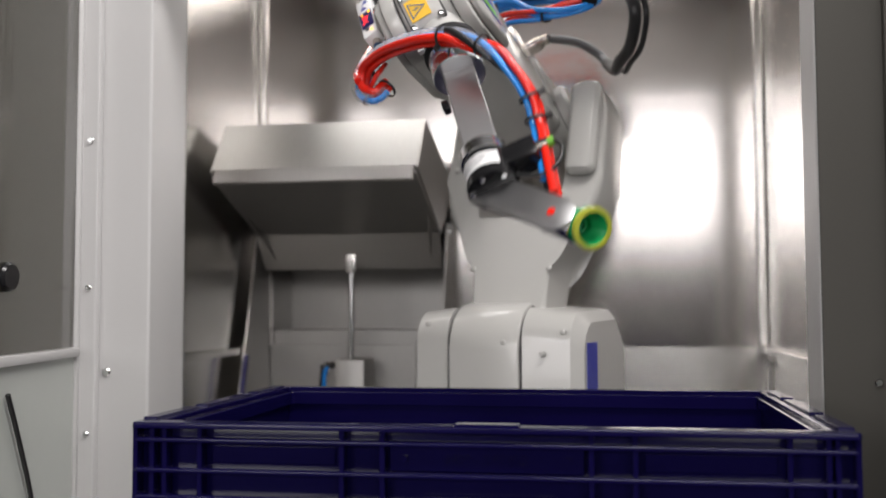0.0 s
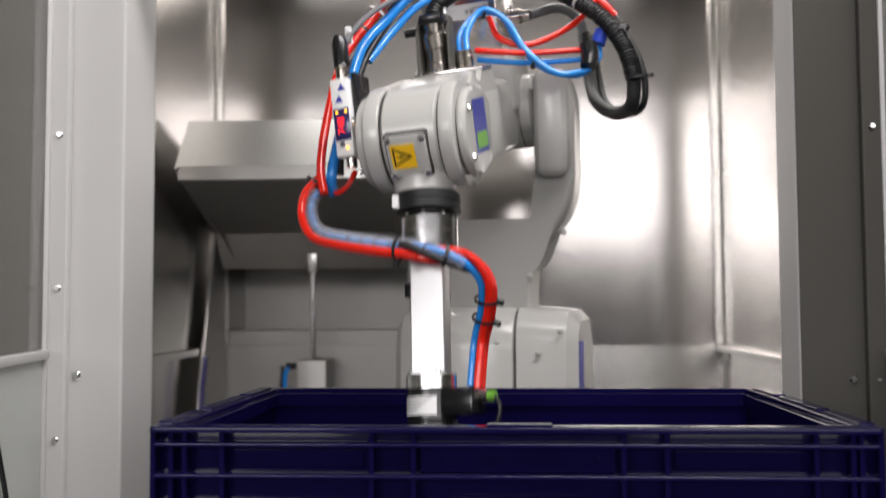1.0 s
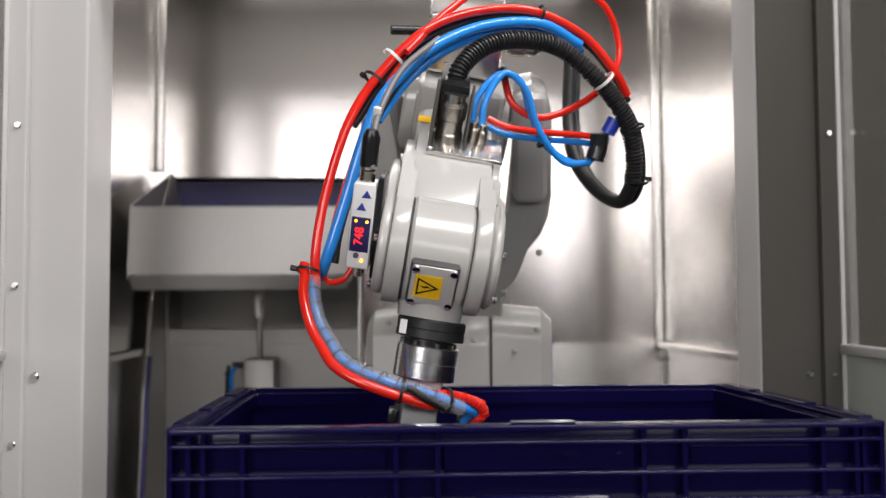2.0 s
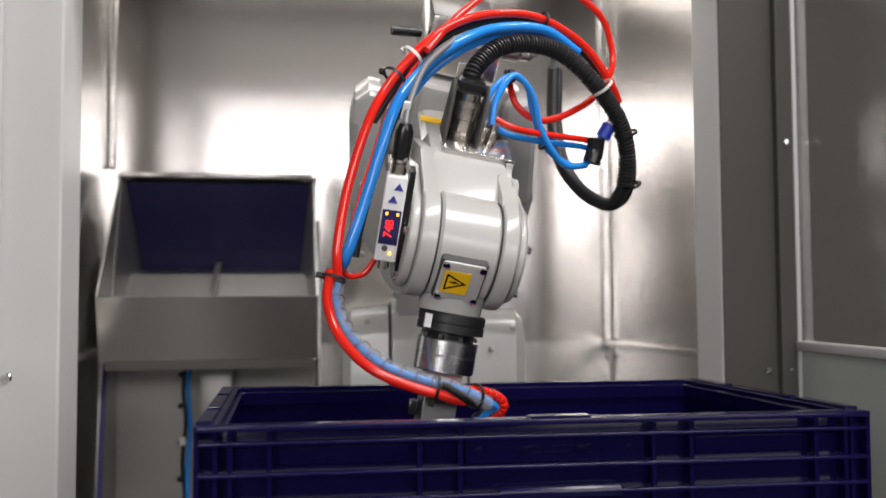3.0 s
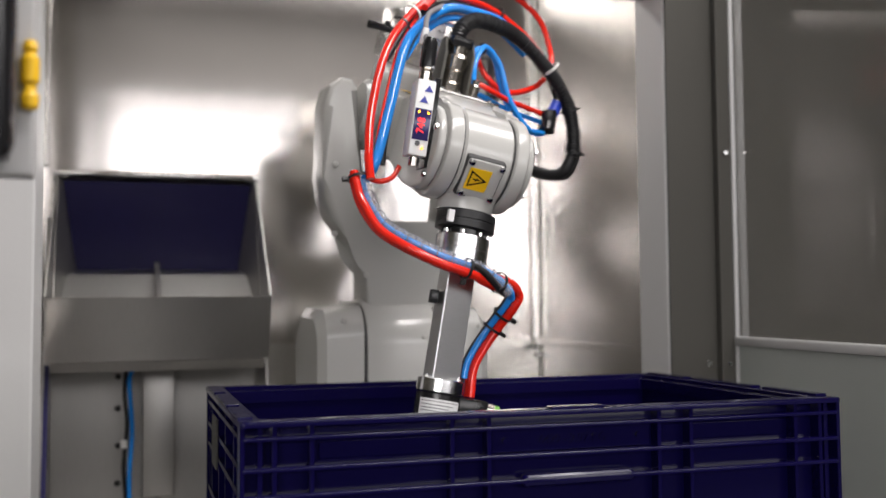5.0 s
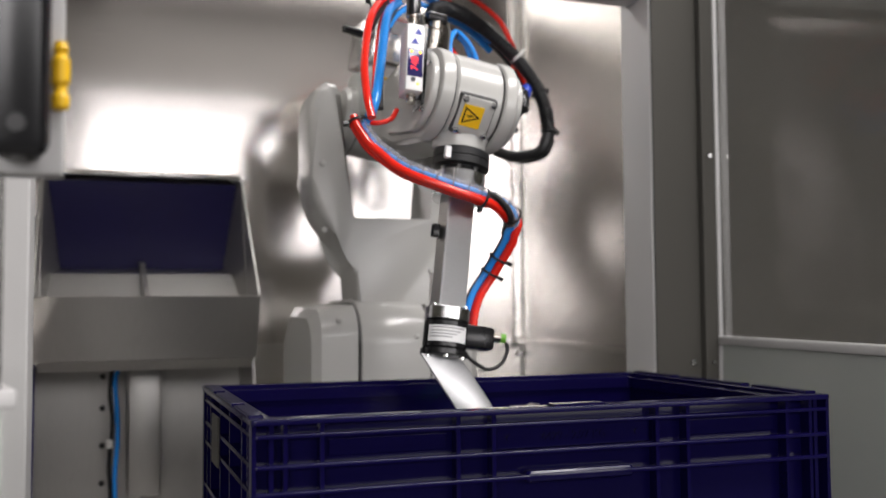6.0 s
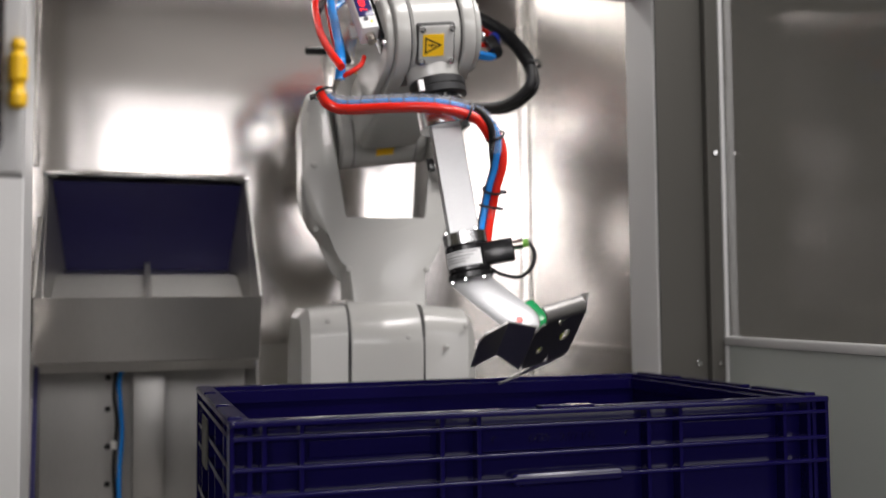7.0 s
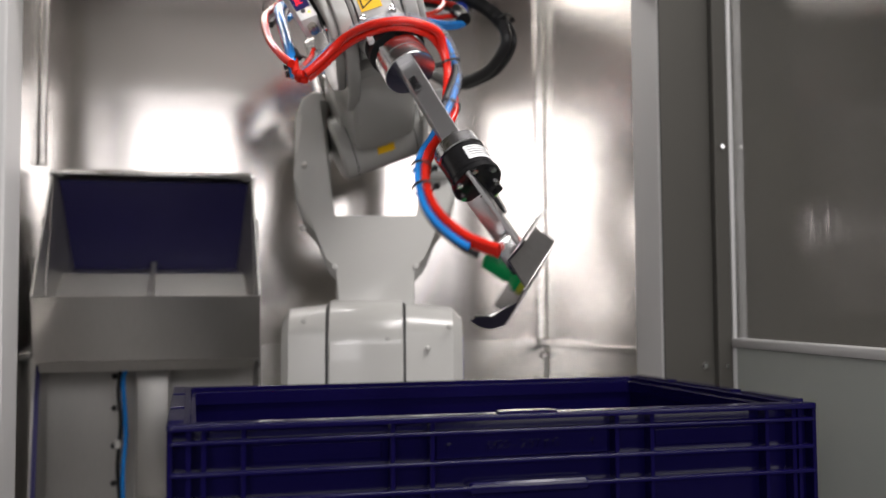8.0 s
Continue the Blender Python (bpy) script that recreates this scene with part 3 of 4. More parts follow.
part("plug_bracket", box(-0.030, 0.000, 0.152, 0.156, 0.070, 0.150, 0.001), STEEL_SIDE, forearm, "upright sheet bracket")
part("power_plug", lathe([(0.015, 0.0), (0.015, 0.010), (0.0135, 0.012), (0.0135, 0.026), (0.0155, 0.028), (0.0155, 0.044), (0.012, 0.048), (0.012, 0.058)], pose(-0.012, 0.130, 0.070), 24), NICKEL, forearm, "threaded nickel plug")
for x0, x1 in ((-0.0335, -0.0295), (0.0055, 0.0085)):
    part("plug_guard", prism([(0.108, 0.070), (0.148, 0.070), (0.148, 0.132), (0.136, 0.136), (0.120, 0.118)], "x", x0, x1, 0.0008), DARK_SHADED, forearm, "dark steel guard beside the plug")
part("plug_clamp", box(-0.028, 0.002, 0.118, 0.150, 0.126, 0.140, 0.004), BLACK_GLOSS, forearm, "black cable clamp")
for x, y in ((0.015, 0.140), (0.025, 0.136)):
    part("air_fitting", lathe([(0.0065, 0), (0.0065, 0.014), (0.005, 0.016), (0.005, 0.022)], pose(x, y, 0.070), 16), NICKEL, forearm, "nickel push fitting")
part("elbow_coupling", tube([(0.165, 0.195, 0.080), (0.167, 0.19, 0.066), (0.165, 0.182, 0.052)], 0.011, 14), BLACK_GLOSS, forearm, "black elbow coupling")
part("blue_collar", rod_between((0.176, 0.205, 0.078), (0.182, 0.212, 0.094), 0.009), BLUE_RING, forearm, "blue collar")
# elbow housing with its box behind
part("elbow_housing", lathe([(0.046, -0.071), (0.052, -0.066), (0.052, 0.066), (0.046, 0.071)], pose(0, FORE, 0, 0, 90, 0), 40), WHITE, forearm, "round elbow housing")
part("elbow_box", box(-0.055, 0.055, 0.25, 0.385, 0.0, 0.085, 0.014, seg=3), WHITE, forearm, "elbow gear casing")
part("junction_box", box(-0.055, 0.040, 0.27, 0.40, 0.090, 0.165, 0.006), STEEL_SIDE, forearm, "light grey junction box")
part("box_label", box(-0.030, 0.030, 0.2688, 0.2695, 0.135, 0.155), LABEL, forearm, "white label")
lettering("+KK2", 0.014, pose(0.012, 0.2684, 0.144, 90, 0, 0), INK, forearm)
part("cap", rod_between((-0.062, 0.30, 0.13), (-0.098, 0.29, 0.128), 0.006), BLACK_GLOSS, forearm, "black plug cap")
part("gland", lathe([(0.011, 0), (0.011, 0.02), (0.008, 0.024), (0.008, 0.034)], pose(0.045, 0.30, 0.13, 0, 90, 0), 16), NICKEL, forearm, "cable gland")
part("warning_label", box(-0.048, -0.020, 0.205, 0.222, 0.0522, 0.0530), YELLOW, forearm, "yellow warning label")

elbow_label = part("elbow_label", box(-0.014, 0.014, -0.0004, 0.0004, -0.006, 0.006), YELLOW, forearm, "yellow warning label")
elbow_label.matrix_basis = pose(0, FORE, 0, 55, 0, 0) @ pose(0, -0.0526, 0)
for x in (-0.050, 0.050):
    part("seam", lathe([(0.0525, 0), (0.0525, 0.0014)], pose(x, FORE, 0, 0, 90, 0), 40), SEAM, forearm, "dark joint")

# vacuum switch with its display
switch = part("vacuum_switch", box(-0.011, 0.011, -0.014, 0.016, -0.044, 0.044, 0.002), LABEL, forearm, "slim white vacuum switch")
switch.matrix_basis = pose(-0.086, -0.015, 0.030, -14, -4, -4)
part("display", box(-0.0095, 0.0095, -0.0148, -0.0138, -0.026, 0.010, 0.0003), SCREEN, switch, "dark display window")
lettering("748", 0.0125, pose(-0.0005, -0.0152, -0.0095, 90, -90, 0), LED_RED, switch)
for x, z in ((-0.005, 0.006), (0.006, 0.006), (0.004, -0.035)):
    part("status_light", rod_between((x, -0.0154, z), (x, -0.0140, z), 0.0014, 10), LED_AMBER, switch, "amber light")
part("button", rod_between((-0.002, -0.0154, -0.030), (-0.002, -0.014, -0.030), 0.003, 12), INK, switch)
for x, z in ((0.003, 0.033), (-0.001, 0.020)):
    part("key_mark", prism([(x - 0.005, z - 0.003), (x + 0.005, z - 0.003), (x, z + 0.005)], "y", -0.0145, -0.0139), INK_BLUE, switch, "blue triangle mark")
part("back_plate", box(0.012, 0.018, -0.006, 0.030, -0.055, 0.050, 0.001), BLACK_GLOSS, switch, "black mounting plate")
part("screw_plug", lathe([(0.008, 0.044), (0.008, 0.055), (0.0065, 0.057), (0.0085, 0.058), (0.0085, 0.085), (0.005, 0.092)], None, 18), NICKEL, switch, "knurled plug")
part("plug_body", lathe([(0.0092, 0.060), (0.0092, 0.088), (0.006, 0.096)], None, 18), BLACK_GLOSS, switch, "black plug")
part("outlet", rod_between((0.0, 0.0, -0.055), (0.0, 0.0, -0.043), 0.006), NICKEL, switch)

# wrist: turns with the tool's tilt
wrist = part("wrist", lathe([(0.053, -0.037), (0.056, -0.034), (0.056, 0.023), (0.053, 0.026)], pose(0, 0, 0, 0, 90, 0), 48), WHITE, robot, "round wrist drum")
part("neck", lathe([(0.040, -0.030), (0.038, -0.045), (0.034, -0.056), (0.033, -0.068)], pose(-0.004, 0, 0), 40), WHITE, wrist, "tapered neck")
for x in (-0.0385, 0.0265):
    part("seam", lathe([(0.0545, 0), (0.0545, 0.0012)], pose(x, 0, 0, 0, 90, 0), 40), SEAM, wrist, "dark joint")
plate = part("cover_plate", box(-0.031, 0.015, -0.060, -0.046, -0.024, 0.024, 0.003), WHITE, wrist, "small cover plate")
plate.matrix_basis = pose(0, 0, 0, 37, 0, 0)
part("seam", box(-0.0325, 0.0165, -0.0585, -0.046, -0.0255, 0.0255, 0.003), SEAM, plate, "dark joint")
part("warning_label", box(-0.026, 0.001, -0.0612, -0.0602, -0.0135, 0.0135), YELLOW, plate, "yellow high-voltage label")
tri_out = [(-0.0235, -0.0105), (-0.0015, 0.0), (-0.0235, 0.0105)]
tri_in = [(-0.0218, -0.0078), (-0.0055, 0.0), (-0.0218, 0.0078)]
bm = bmesh.new()
for i in range(3):
    j = (i + 1) % 3
    quad = [tri_out[i], tri_out[j], tri_in[j], tri_in[i]]
    prism(quad, "y", -0.0617, -0.0613, bm=bm)
prism([(-0.0205, 0.001), (-0.0145, -0.002), (-0.0145, -0.0005), (-0.0085, -0.0007), (-0.0150, 0.0023), (-0.0150, 0.0007)], "y", -0.0617, -0.0613, bm=bm)
part("warning_mark", bm, BLACK_GLOSS, plate, "black triangle with a flash", False)
for x, z in ((-0.027, 0.020), (0.011, 0.020), (-0.027, -0.020), (0.011, -0.020)):
    part("cap_screw", lathe([(0.0038, 0), (0.0038, 0.0025), (0.0024, 0.003)], pose(x, -0.060, z, 90, 0, 0), 12), CHROME, plate)
part("flange", lathe([(0.034, -0.068), (0.0355, -0.070), (0.0355, -0.078), (0.0345, -0.0785), (0.0345, -0.0795), (0.0355, -0.080), (0.0355, -0.088), (0.030, -0.089)], None, 48), BLACK, wrist, "black tool flange")
part("flange_tag", box(-0.033, -0.026, -0.028, -0.022, -0.086, -0.072), LABEL, wrist)

# ---- gripper ----
gripper = empty("vacuum_gripper", "aluminium vacuum gripper arm with a black ejector and green cup", "gripper")
part("bolt_ring", lathe([(0.026, -0.0885), (0.026, -0.097)], None, 32), BLACK_GLOSS, gripper)
for i in range(8):
    a = radians(45 * i + 20)
    part("bolt", lathe([(0.003, -0.0955), (0.003, -0.0915), (0.0018, -0.0905)], pose(0.028 * math.cos(a), 0.028 * math.sin(a), 0), 10), CHROME, gripper)
part("adapter", lathe([(0.031, -0.096), (0.032, -0.097), (0.032, -0.112), (0.0313, -0.1125), (0.032, -0.113), (0.032, -0.129), (0.031, -0.130)], None, 48), ALU, gripper, "turned aluminium adapter")
arm_bar = part("arm", box(-0.019, 0.019, -0.011, 0.011, -0.267, -0.128, 0.0012, seg=1), SATIN_ALU, gripper, "square aluminium bar")
arm_bar.matrix_basis = pose(0, 0, 0, 0, 0, 12)
part("sensor_clip", box(-0.030, -0.021, -0.006, 0.004, -0.180, -0.164, 0.0015), BLACK_GLOSS, gripper, "small black clip")
part("disc", lathe([(0.026, -0.265), (0.0275, -0.266), (0.0275, -0.280), (0.026, -0.281)], None, 40), ALU, gripper, "aluminium disc")
for i in range(3):
    a = radians(120 * i + 200)
    part("bolt", lathe([(0.003, -0.265), (0.003, -0.262), (0.002, -0.261)], pose(0.022 * math.cos(a), 0.022 * math.sin(a), 0), 10), CHROME, gripper)
ej = part("ejector", lathe([(0.024, -0.267), (0.0265, -0.268), (0.0265, -0.298), (0.024, -0.300)], None, 40), BLACK_GLOSS, gripper, "round black ejector body")
ej.matrix_basis = pose(0, 0, -0.0148)
bm = bmesh.new()
rings = [[bm.verts.new((0.0268 * math.cos(radians(a)), 0.0268 * math.sin(radians(a)), z)) for a in range(200, 316, 8)] for z in (-0.293, -0.274)]
for i in range(len(rings[0]) - 1):
    bm.faces.new((rings[0][i], rings[0][i + 1], rings[1][i + 1], rings[1][i]))
part("label", bm, LABEL, ej, "white printed label")
for k, z in enumerate((-0.277, -0.281, -0.2845, -0.288)):
    bm = bmesh.new()
    rr = [[bm.verts.new((0.0270 * math.cos(radians(a)), 0.0270 * math.sin(radians(a)), zz)) for a in range(206, 306 - 12 * k, 6)] for zz in (z, z + 0.0009)]
    for i in range(len(rr[0]) - 1):
        bm.faces.new((rr[0][i], rr[0][i + 1], rr[1][i + 1], rr[1][i]))
    part("print_line", bm, INK, ej)
part("valve", box(0.018, 0.058, -0.016, 0.014, -0.294, -0.267, 0.003), BLACK_GLOSS, ej, "black valve block")
part("fitting", rod_between((0.058, -0.002, -0.276), (0.070, -0.002, -0.276), 0.0065), NICKEL, ej, "brass fitting")
part("fitting_ring", rod_between((0.070, -0.002, -0.276), (0.077, -0.002, -0.276), 0.0055), INK_GREEN, ej, "green release ring")
part("loop_cable", tube([(0.076, -0.002, -0.276), (0.082, -0.002, -0.288), (0.076, -0.002, -0.306), (0.058, -0.002, -0.316), (0.036, -0.002, -0.308), (0.026, -0.002, -0.300)], 0.0024, 8), BLACK, ej, "thin black loop cable")
part("clamp_ring", lathe([(0.0265, -0.300), (0.0285, -0.301), (0.0285, -0.307), (0.0265, -0.308)], None, 40), BLACK_GLOSS, ej, "black clamp ring")
for i in range(6):
    a = radians(60 * i + 15)
    part("bolt", lathe([(0.0032, -0.3105), (0.0032, -0.306)], pose(0.0235 * math.cos(a), 0.0235 * math.sin(a), 0), 10), CHROME, ej)
# slanting bracket and cup
br = part("bracket", prism([(-0.020, -0.005), (-0.020, 0.012), (0.020, 0.012), (0.020, -0.086)] + arc(0, -0.090, 0.020, 0, -180, 8) + [(-0.020, -0.086)], "y", -0.014, -0.010, 0.0006), SATIN_ALU, gripper, "slanting aluminium bracket")
br.matrix_basis = pose(-0.006, 0.012, -0.319, 0, -41, 0)
part("flange_edge", box(0.016, 0.020, -0.010, 0.012, -0.080, 0.012, 0.0006), SATIN_ALU, br)
part("hole_plug", rod_between((0, -0.0147, -0.084), (0, -0.006, -0.084), 0.0045, 16), RED, br, "red tube end behind the hole")
part("clamp_block", box(-0.013, 0.013, -0.010, 0.014, -0.110, -0.070, 0.002), ALU, br, "clamp block")
CUP_AT, CUP_DIR = Vector((0.0653, 0.0297, -0.3827)), Vector((0.4645, -0.4177, -0.7809)).normalized()
cup_m = Matrix.Translation(CUP_AT) @ CUP_DIR.to_track_quat("Z", "Y").to_matrix().to_4x4()
cup = part("suction_cup", lathe([(0.011, -0.020), (0.0165, -0.017), (0.0175, 0.010), (0.0165, 0.016), (0.0215, 0.024), (0.0215, 0.032), (0.018, 0.033), (0.015, 0.022), (0.010, 0.016), (0.0095, 0.008), (0.004, 0.007)], cup_m, 32), GREEN, gripper, "green silicone suction cup")
part("cup_lip", lathe([(0.0216, 0.029), (0.0223, 0.033), (0.0215, 0.0355), (0.0175, 0.036), (0.0175, 0.033)], cup_m, 32, None, False), AMBER, cup, "amber lip")

part("cup_holder", rod_between(br.matrix_basis @ Vector((0, -0.004, -0.092)), CUP_AT - CUP_DIR * 0.012, 0.0105, 20, None, 0.001), ALU, gripper, "turned aluminium cup holder")

# ---- pressed steel bracket that is picked ----
piece = empty("steel_bracket", "grey pressed-steel bracket with bent wings and two holes", "bracket")


def sheet(outline, m, bm, t=0.0022):
    b2 = prism(outline, "z", 0, t)
    bmesh.ops.transform(b2, matrix=m, verts=b2.verts)
    me = bpy.data.meshes.new("sheet")
    b2.to_mesh(me)
    b2.free()
    bm.from_mesh(me)
    bpy.data.meshes.remove(me)


def plate_with_hole(bm, x0, x1, y0, y1, cx, cy, r, m, t=0.0022):
    """A rectangle round a round hole, in eight wedges."""
    n = 24
    rim = []
    for i in range(n):
        a = 2 * math.pi * i / n
        dx, dy = math.cos(a), math.sin(a)
        k = min(((x1 - cx) / dx) if dx > 1e-6 else ((x0 - cx) / dx) if dx < -1e-6 else 9, ((y1 - cy) / dy) if dy > 1e-6 else ((y0 - cy) / dy) if dy < -1e-6 else 9)
        rim.append((cx + dx * k, cy + dy * k))
    for z in (0, t):
        o = [bm.verts.new(m @ Vector((*p, z))) for p in rim]
        h = [bm.verts.new(m @ Vector((cx + r * math.cos(2 * math.pi * i / n), cy + r * math.sin(2 * math.pi * i / n), z))) for i in range(n)]
        for i in range(n):
            bm.faces.new((o[i], o[(i + 1) % n], h[(i + 1) % n], h[i]))
        if z == 0:
            o0, h0 = o, h
    for i in range(n):
        j = (i + 1) % n
        bm.faces.new((o0[i], o0[j], o[j], o[i])), bm.faces.new((h0[i], h0[j], h[j], h[i]))


bm = bmesh.new()
I4 = Matrix.Identity(4)
plate_with_hole(bm, -0.036, 0.004, -0.040, 0.034, -0.016, -0.012, 0.0055, I4)
plate_with_hole(bm, 0.004, 0.042, -0.040, 0.034, 0.020, 0.003, 0.0085, I4)
part("main_panel", bm, PRESSED, piece, "holed panel", False)
FOLD = pose(-0.036, 0, 0, 0, -58, 0)
bm = bmesh.new()
sheet([(-0.034, -0.034), (0, -0.040), (0, 0.034), (-0.034, 0.022)], FOLD, bm)
part("fold", bm, PRESSED, piece, "", False)
bm = bmesh.new()
sheet([(-0.044, -0.034), (-0.038, -0.036), (0, -0.034), (0, 0.022), (-0.040, 0.020), (-0.047, 0.012)], FOLD @ pose(-0.034, 0, 0, 0, 66, 0), bm)
part("wing", bm, PRESSED, piece, "flat side wing", False)
# top edge rolled over to the back
bm = bmesh.new()
prev = None
for i in range(9):
    a = radians(13 * i)
    ring = [bm.verts.new((x, 0.034 + r * math.sin(a), 0.0022 - 0.014 + r * math.cos(a))) for x in (-0.022, 0.042) for r in (0.014, 0.0118)]
    if prev:
        for k, l in ((0, 1), (1, 3), (3, 2), (2, 0)):
            bm.faces.new((prev[k], prev[l], ring[l], ring[k]))
    prev = ring
bm.faces.new((prev[0], prev[1], prev[3], prev[2]))
part("rolled_edge", bm, PRESSED, piece, "rolled top edge")
bm = bmesh.new()
sheet([(0, -0.03), (0.026, -0.018), (0.026, 0.040), (0.014, 0.052), (0, 0.034)], pose(0.042, 0, 0, 0, 62, 0), bm)
part("tab", bm, PRESSED, piece, "upturned end tab", False)
bm = bmesh.new()
sheet([(-0.010, 0.0), (0.042, 0.0), (0.030, -0.026), (0.006, -0.048), (-0.022, -0.068), (-0.028, -0.063), (-0.006, -0.036)], pose(0, -0.040, 0, 26, 0, 0), bm)
part("tongue", bm, PRESSED, piece, "tapering tongue", False)

# ---- hoses ----
arch = empty("hose_arch", "bundle of red, blue and black hoses arching over the forearm", "hoses")
RED_ARCH = [(-0.125, -0.02, -0.05), (-0.131, -0.004, -0.022), (-0.131, 0.034, 0.028), (-0.119, 0.083, 0.096), (-0.091, 0.131, 0.142), (-0.051, 0.164, 0.182), (0.004, 0.217, 0.194), (0.066, 0.25, 0.193), (0.13, 0.261, 0.171), (0.175, 0.254, 0.137), (0.197, 0.252, 0.111)]
RED_TOP = [(-0.118, -0.012, -0.045), (-0.126, 0.004, 0.01), (-0.123, 0.002, 0.072), (-0.072, 0.131, 0.162), (-0.034, 0.194, 0.195), (0.017, 0.254, 0.22), (0.085, 0.281, 0.228), (0.143, 0.282, 0.208), (0.17, 0.275, 0.175), (0.176, 0.258, 0.144), (0.15, 0.228, 0.11), (0.096, 0.193, 0.089), (0.057, 0.189, 0.101), (0.04, 0.216, 0.129)]
BLUE_ARCH = [(-0.124, 0.004, -0.055), (-0.119, -0.001, -0.028), (-0.109, 0.036, 0.03), (-0.096, 0.088, 0.105), (-0.071, 0.13, 0.14), (-0.036, 0.158, 0.17), (0.013, 0.21, 0.181), (0.075, 0.244, 0.182), (0.127, 0.256, 0.161)]
CORR = [(-0.013, 0.134, 0.120), (-0.012, 0.150, 0.146), (0.012, 0.178, 0.167), (0.05, 0.203, 0.173), (0.099, 0.219, 0.166), (0.15, 0.214, 0.138), (0.189, 0.206, 0.104), (0.21, 0.196, 0.066), (0.218, 0.186, 0.029), (0.211, 0.192, -0.002), (0.186, 0.234, -0.011), (0.16, 0.277, 0.004), (0.148, 0.328, 0.034), (0.139, 0.385, 0.096)]
BLUE_A = [(0.013, 0.146, 0.085), (0.013, 0.16, 0.112), (0.034, 0.184, 0.135), (0.061, 0.192, 0.128), (0.079, 0.185, 0.095), (0.107, 0.177, 0.059), (0.149, 0.181, 0.044), (0.175, 0.201, 0.06), (0.176, 0.211, 0.079)]
BLUE_B = [(0.023, 0.14, 0.086), (0.023, 0.156, 0.114), (0.04, 0.181, 0.139), (0.068, 0.183, 0.122), (0.09, 0.173, 0.083), (0.126, 0.167, 0.05), (0.16, 0.182, 0.047)]
RED_C = [(0.03, 0.16, 0.09), (0.055, 0.157, 0.085), (0.096, 0.176, 0.078), (0.153, 0.197, 0.074), (0.170, 0.196, 0.072)]
CABLE = [(-0.085, -0.007, 0.088), (-0.088, 0.009, 0.106), (-0.088, 0.042, 0.126), (-0.073, 0.103, 0.153), (-0.04, 0.16, 0.173)]
DARK = [(-0.11, 0.001, -0.033), (-0.11, 0.018, -0.002), (-0.102, 0.058, 0.05), (-0.091, 0.095, 0.098), (-0.065, 0.145, 0.147)]


def shift(points, dx, dy, dz):
    return [(x + dx, y + dy, z + dz) for x, y, z in points]


part("red_hose", tube(RED_ARCH, 0.0052), RED, arch, "glossy red hose")
part("red_hose", tube(RED_TOP[3:], 0.0042), RED, arch, "glossy red hose")
part("red_hose", tube(RED_C, 0.0038), RED, arch, "thin red hose")
part("blue_hose", tube(BLUE_ARCH, 0.0062), AZURE, arch, "thick light blue hose")
part("blue_hose", tube(shift(BLUE_ARCH[3:], 0.006, 0.010, -0.012), 0.0048), AZURE, arch, "light blue hose")
part("blue_hose", tube(BLUE_A, 0.0040), AZURE, arch, "thin blue hose")
part("blue_hose", tube(BLUE_B, 0.0040), AZURE, arch, "thin blue hose")
part("blue_hose", tube(shift(RED_C, 0.0, 0.006, -0.012), 0.0036), AZURE, arch, "thin blue hose")
part("black_hose", tube(CORR[8:], 0.0088), BLACK, arch, "smooth black cable hose")
part("corrugated_hose", tube(CORR[:9], 0.0098, 14, 10, None, 0.0022, 0.0042), BLACK, arch, "black corrugated cable hose")
part("black_cable", tube(shift(CORR[3:], 0.012, 0.010, -0.004), 0.0042), BLACK, arch, "black cable")
part("black_cable", tube(shift(RED_ARCH[3:], 0.004, 0.006, -0.010), 0.0045), BLACK, arch, "black cable")
part("black_cable", tube(DARK, 0.0040), BLACK, arch, "black cable")
part("red_hose", tube(shift(DARK, -0.008, 0.004, 0.004), 0.0026), RED, arch, "red hose")
part("red_hose", tube([(-0.090, -0.002, -0.030), (-0.098, -0.010, -0.044), (-0.112, -0.008, -0.052), (-0.122, 0.004, -0.052)], 0.0032), RED, arch, "thin red hose")
part("grey_cable", tube(CABLE, 0.0034), GREY_TUBE, arch, "grey sensor cable")
part("elbow_tube", tube([(0.139, 0.380, 0.088), (0.134, 0.384, 0.118), (0.112, 0.350, 0.136), (0.078, 0.300, 0.130)], 0.0068), GREY_TUBE, arch, "grey bent conduit")
part("cable_marker", box(-0.094, -0.086, 0.037, 0.043, 0.114, 0.134, 0.002), LABEL, arch, "white cable marker")


def tie(points, at, r, mat, parent, label):
    """A cable tie round a hose bundle, with its cut-off head."""
    line = smooth_line(points, 10)
    i = int(at * (len(line) - 2))
    d = (line[i + 1] - line[i]).normalized()
    m = Matrix.Translation(line[i]) @ d.to_track_quat("Z", "Y").to_matrix().to_4x4()
    bm = lathe([(r, -0.0017), (r + 0.0011, -0.0017), (r + 0.0011, 0.0017), (r, 0.0017), (r, -0.0017)], m, 20, None, False)
    box(r, r + 0.006, -0.0025, 0.0025, -0.0022, 0.0022, bm=bm, m=m)
    return part("cable_tie", bm, mat, parent, label)


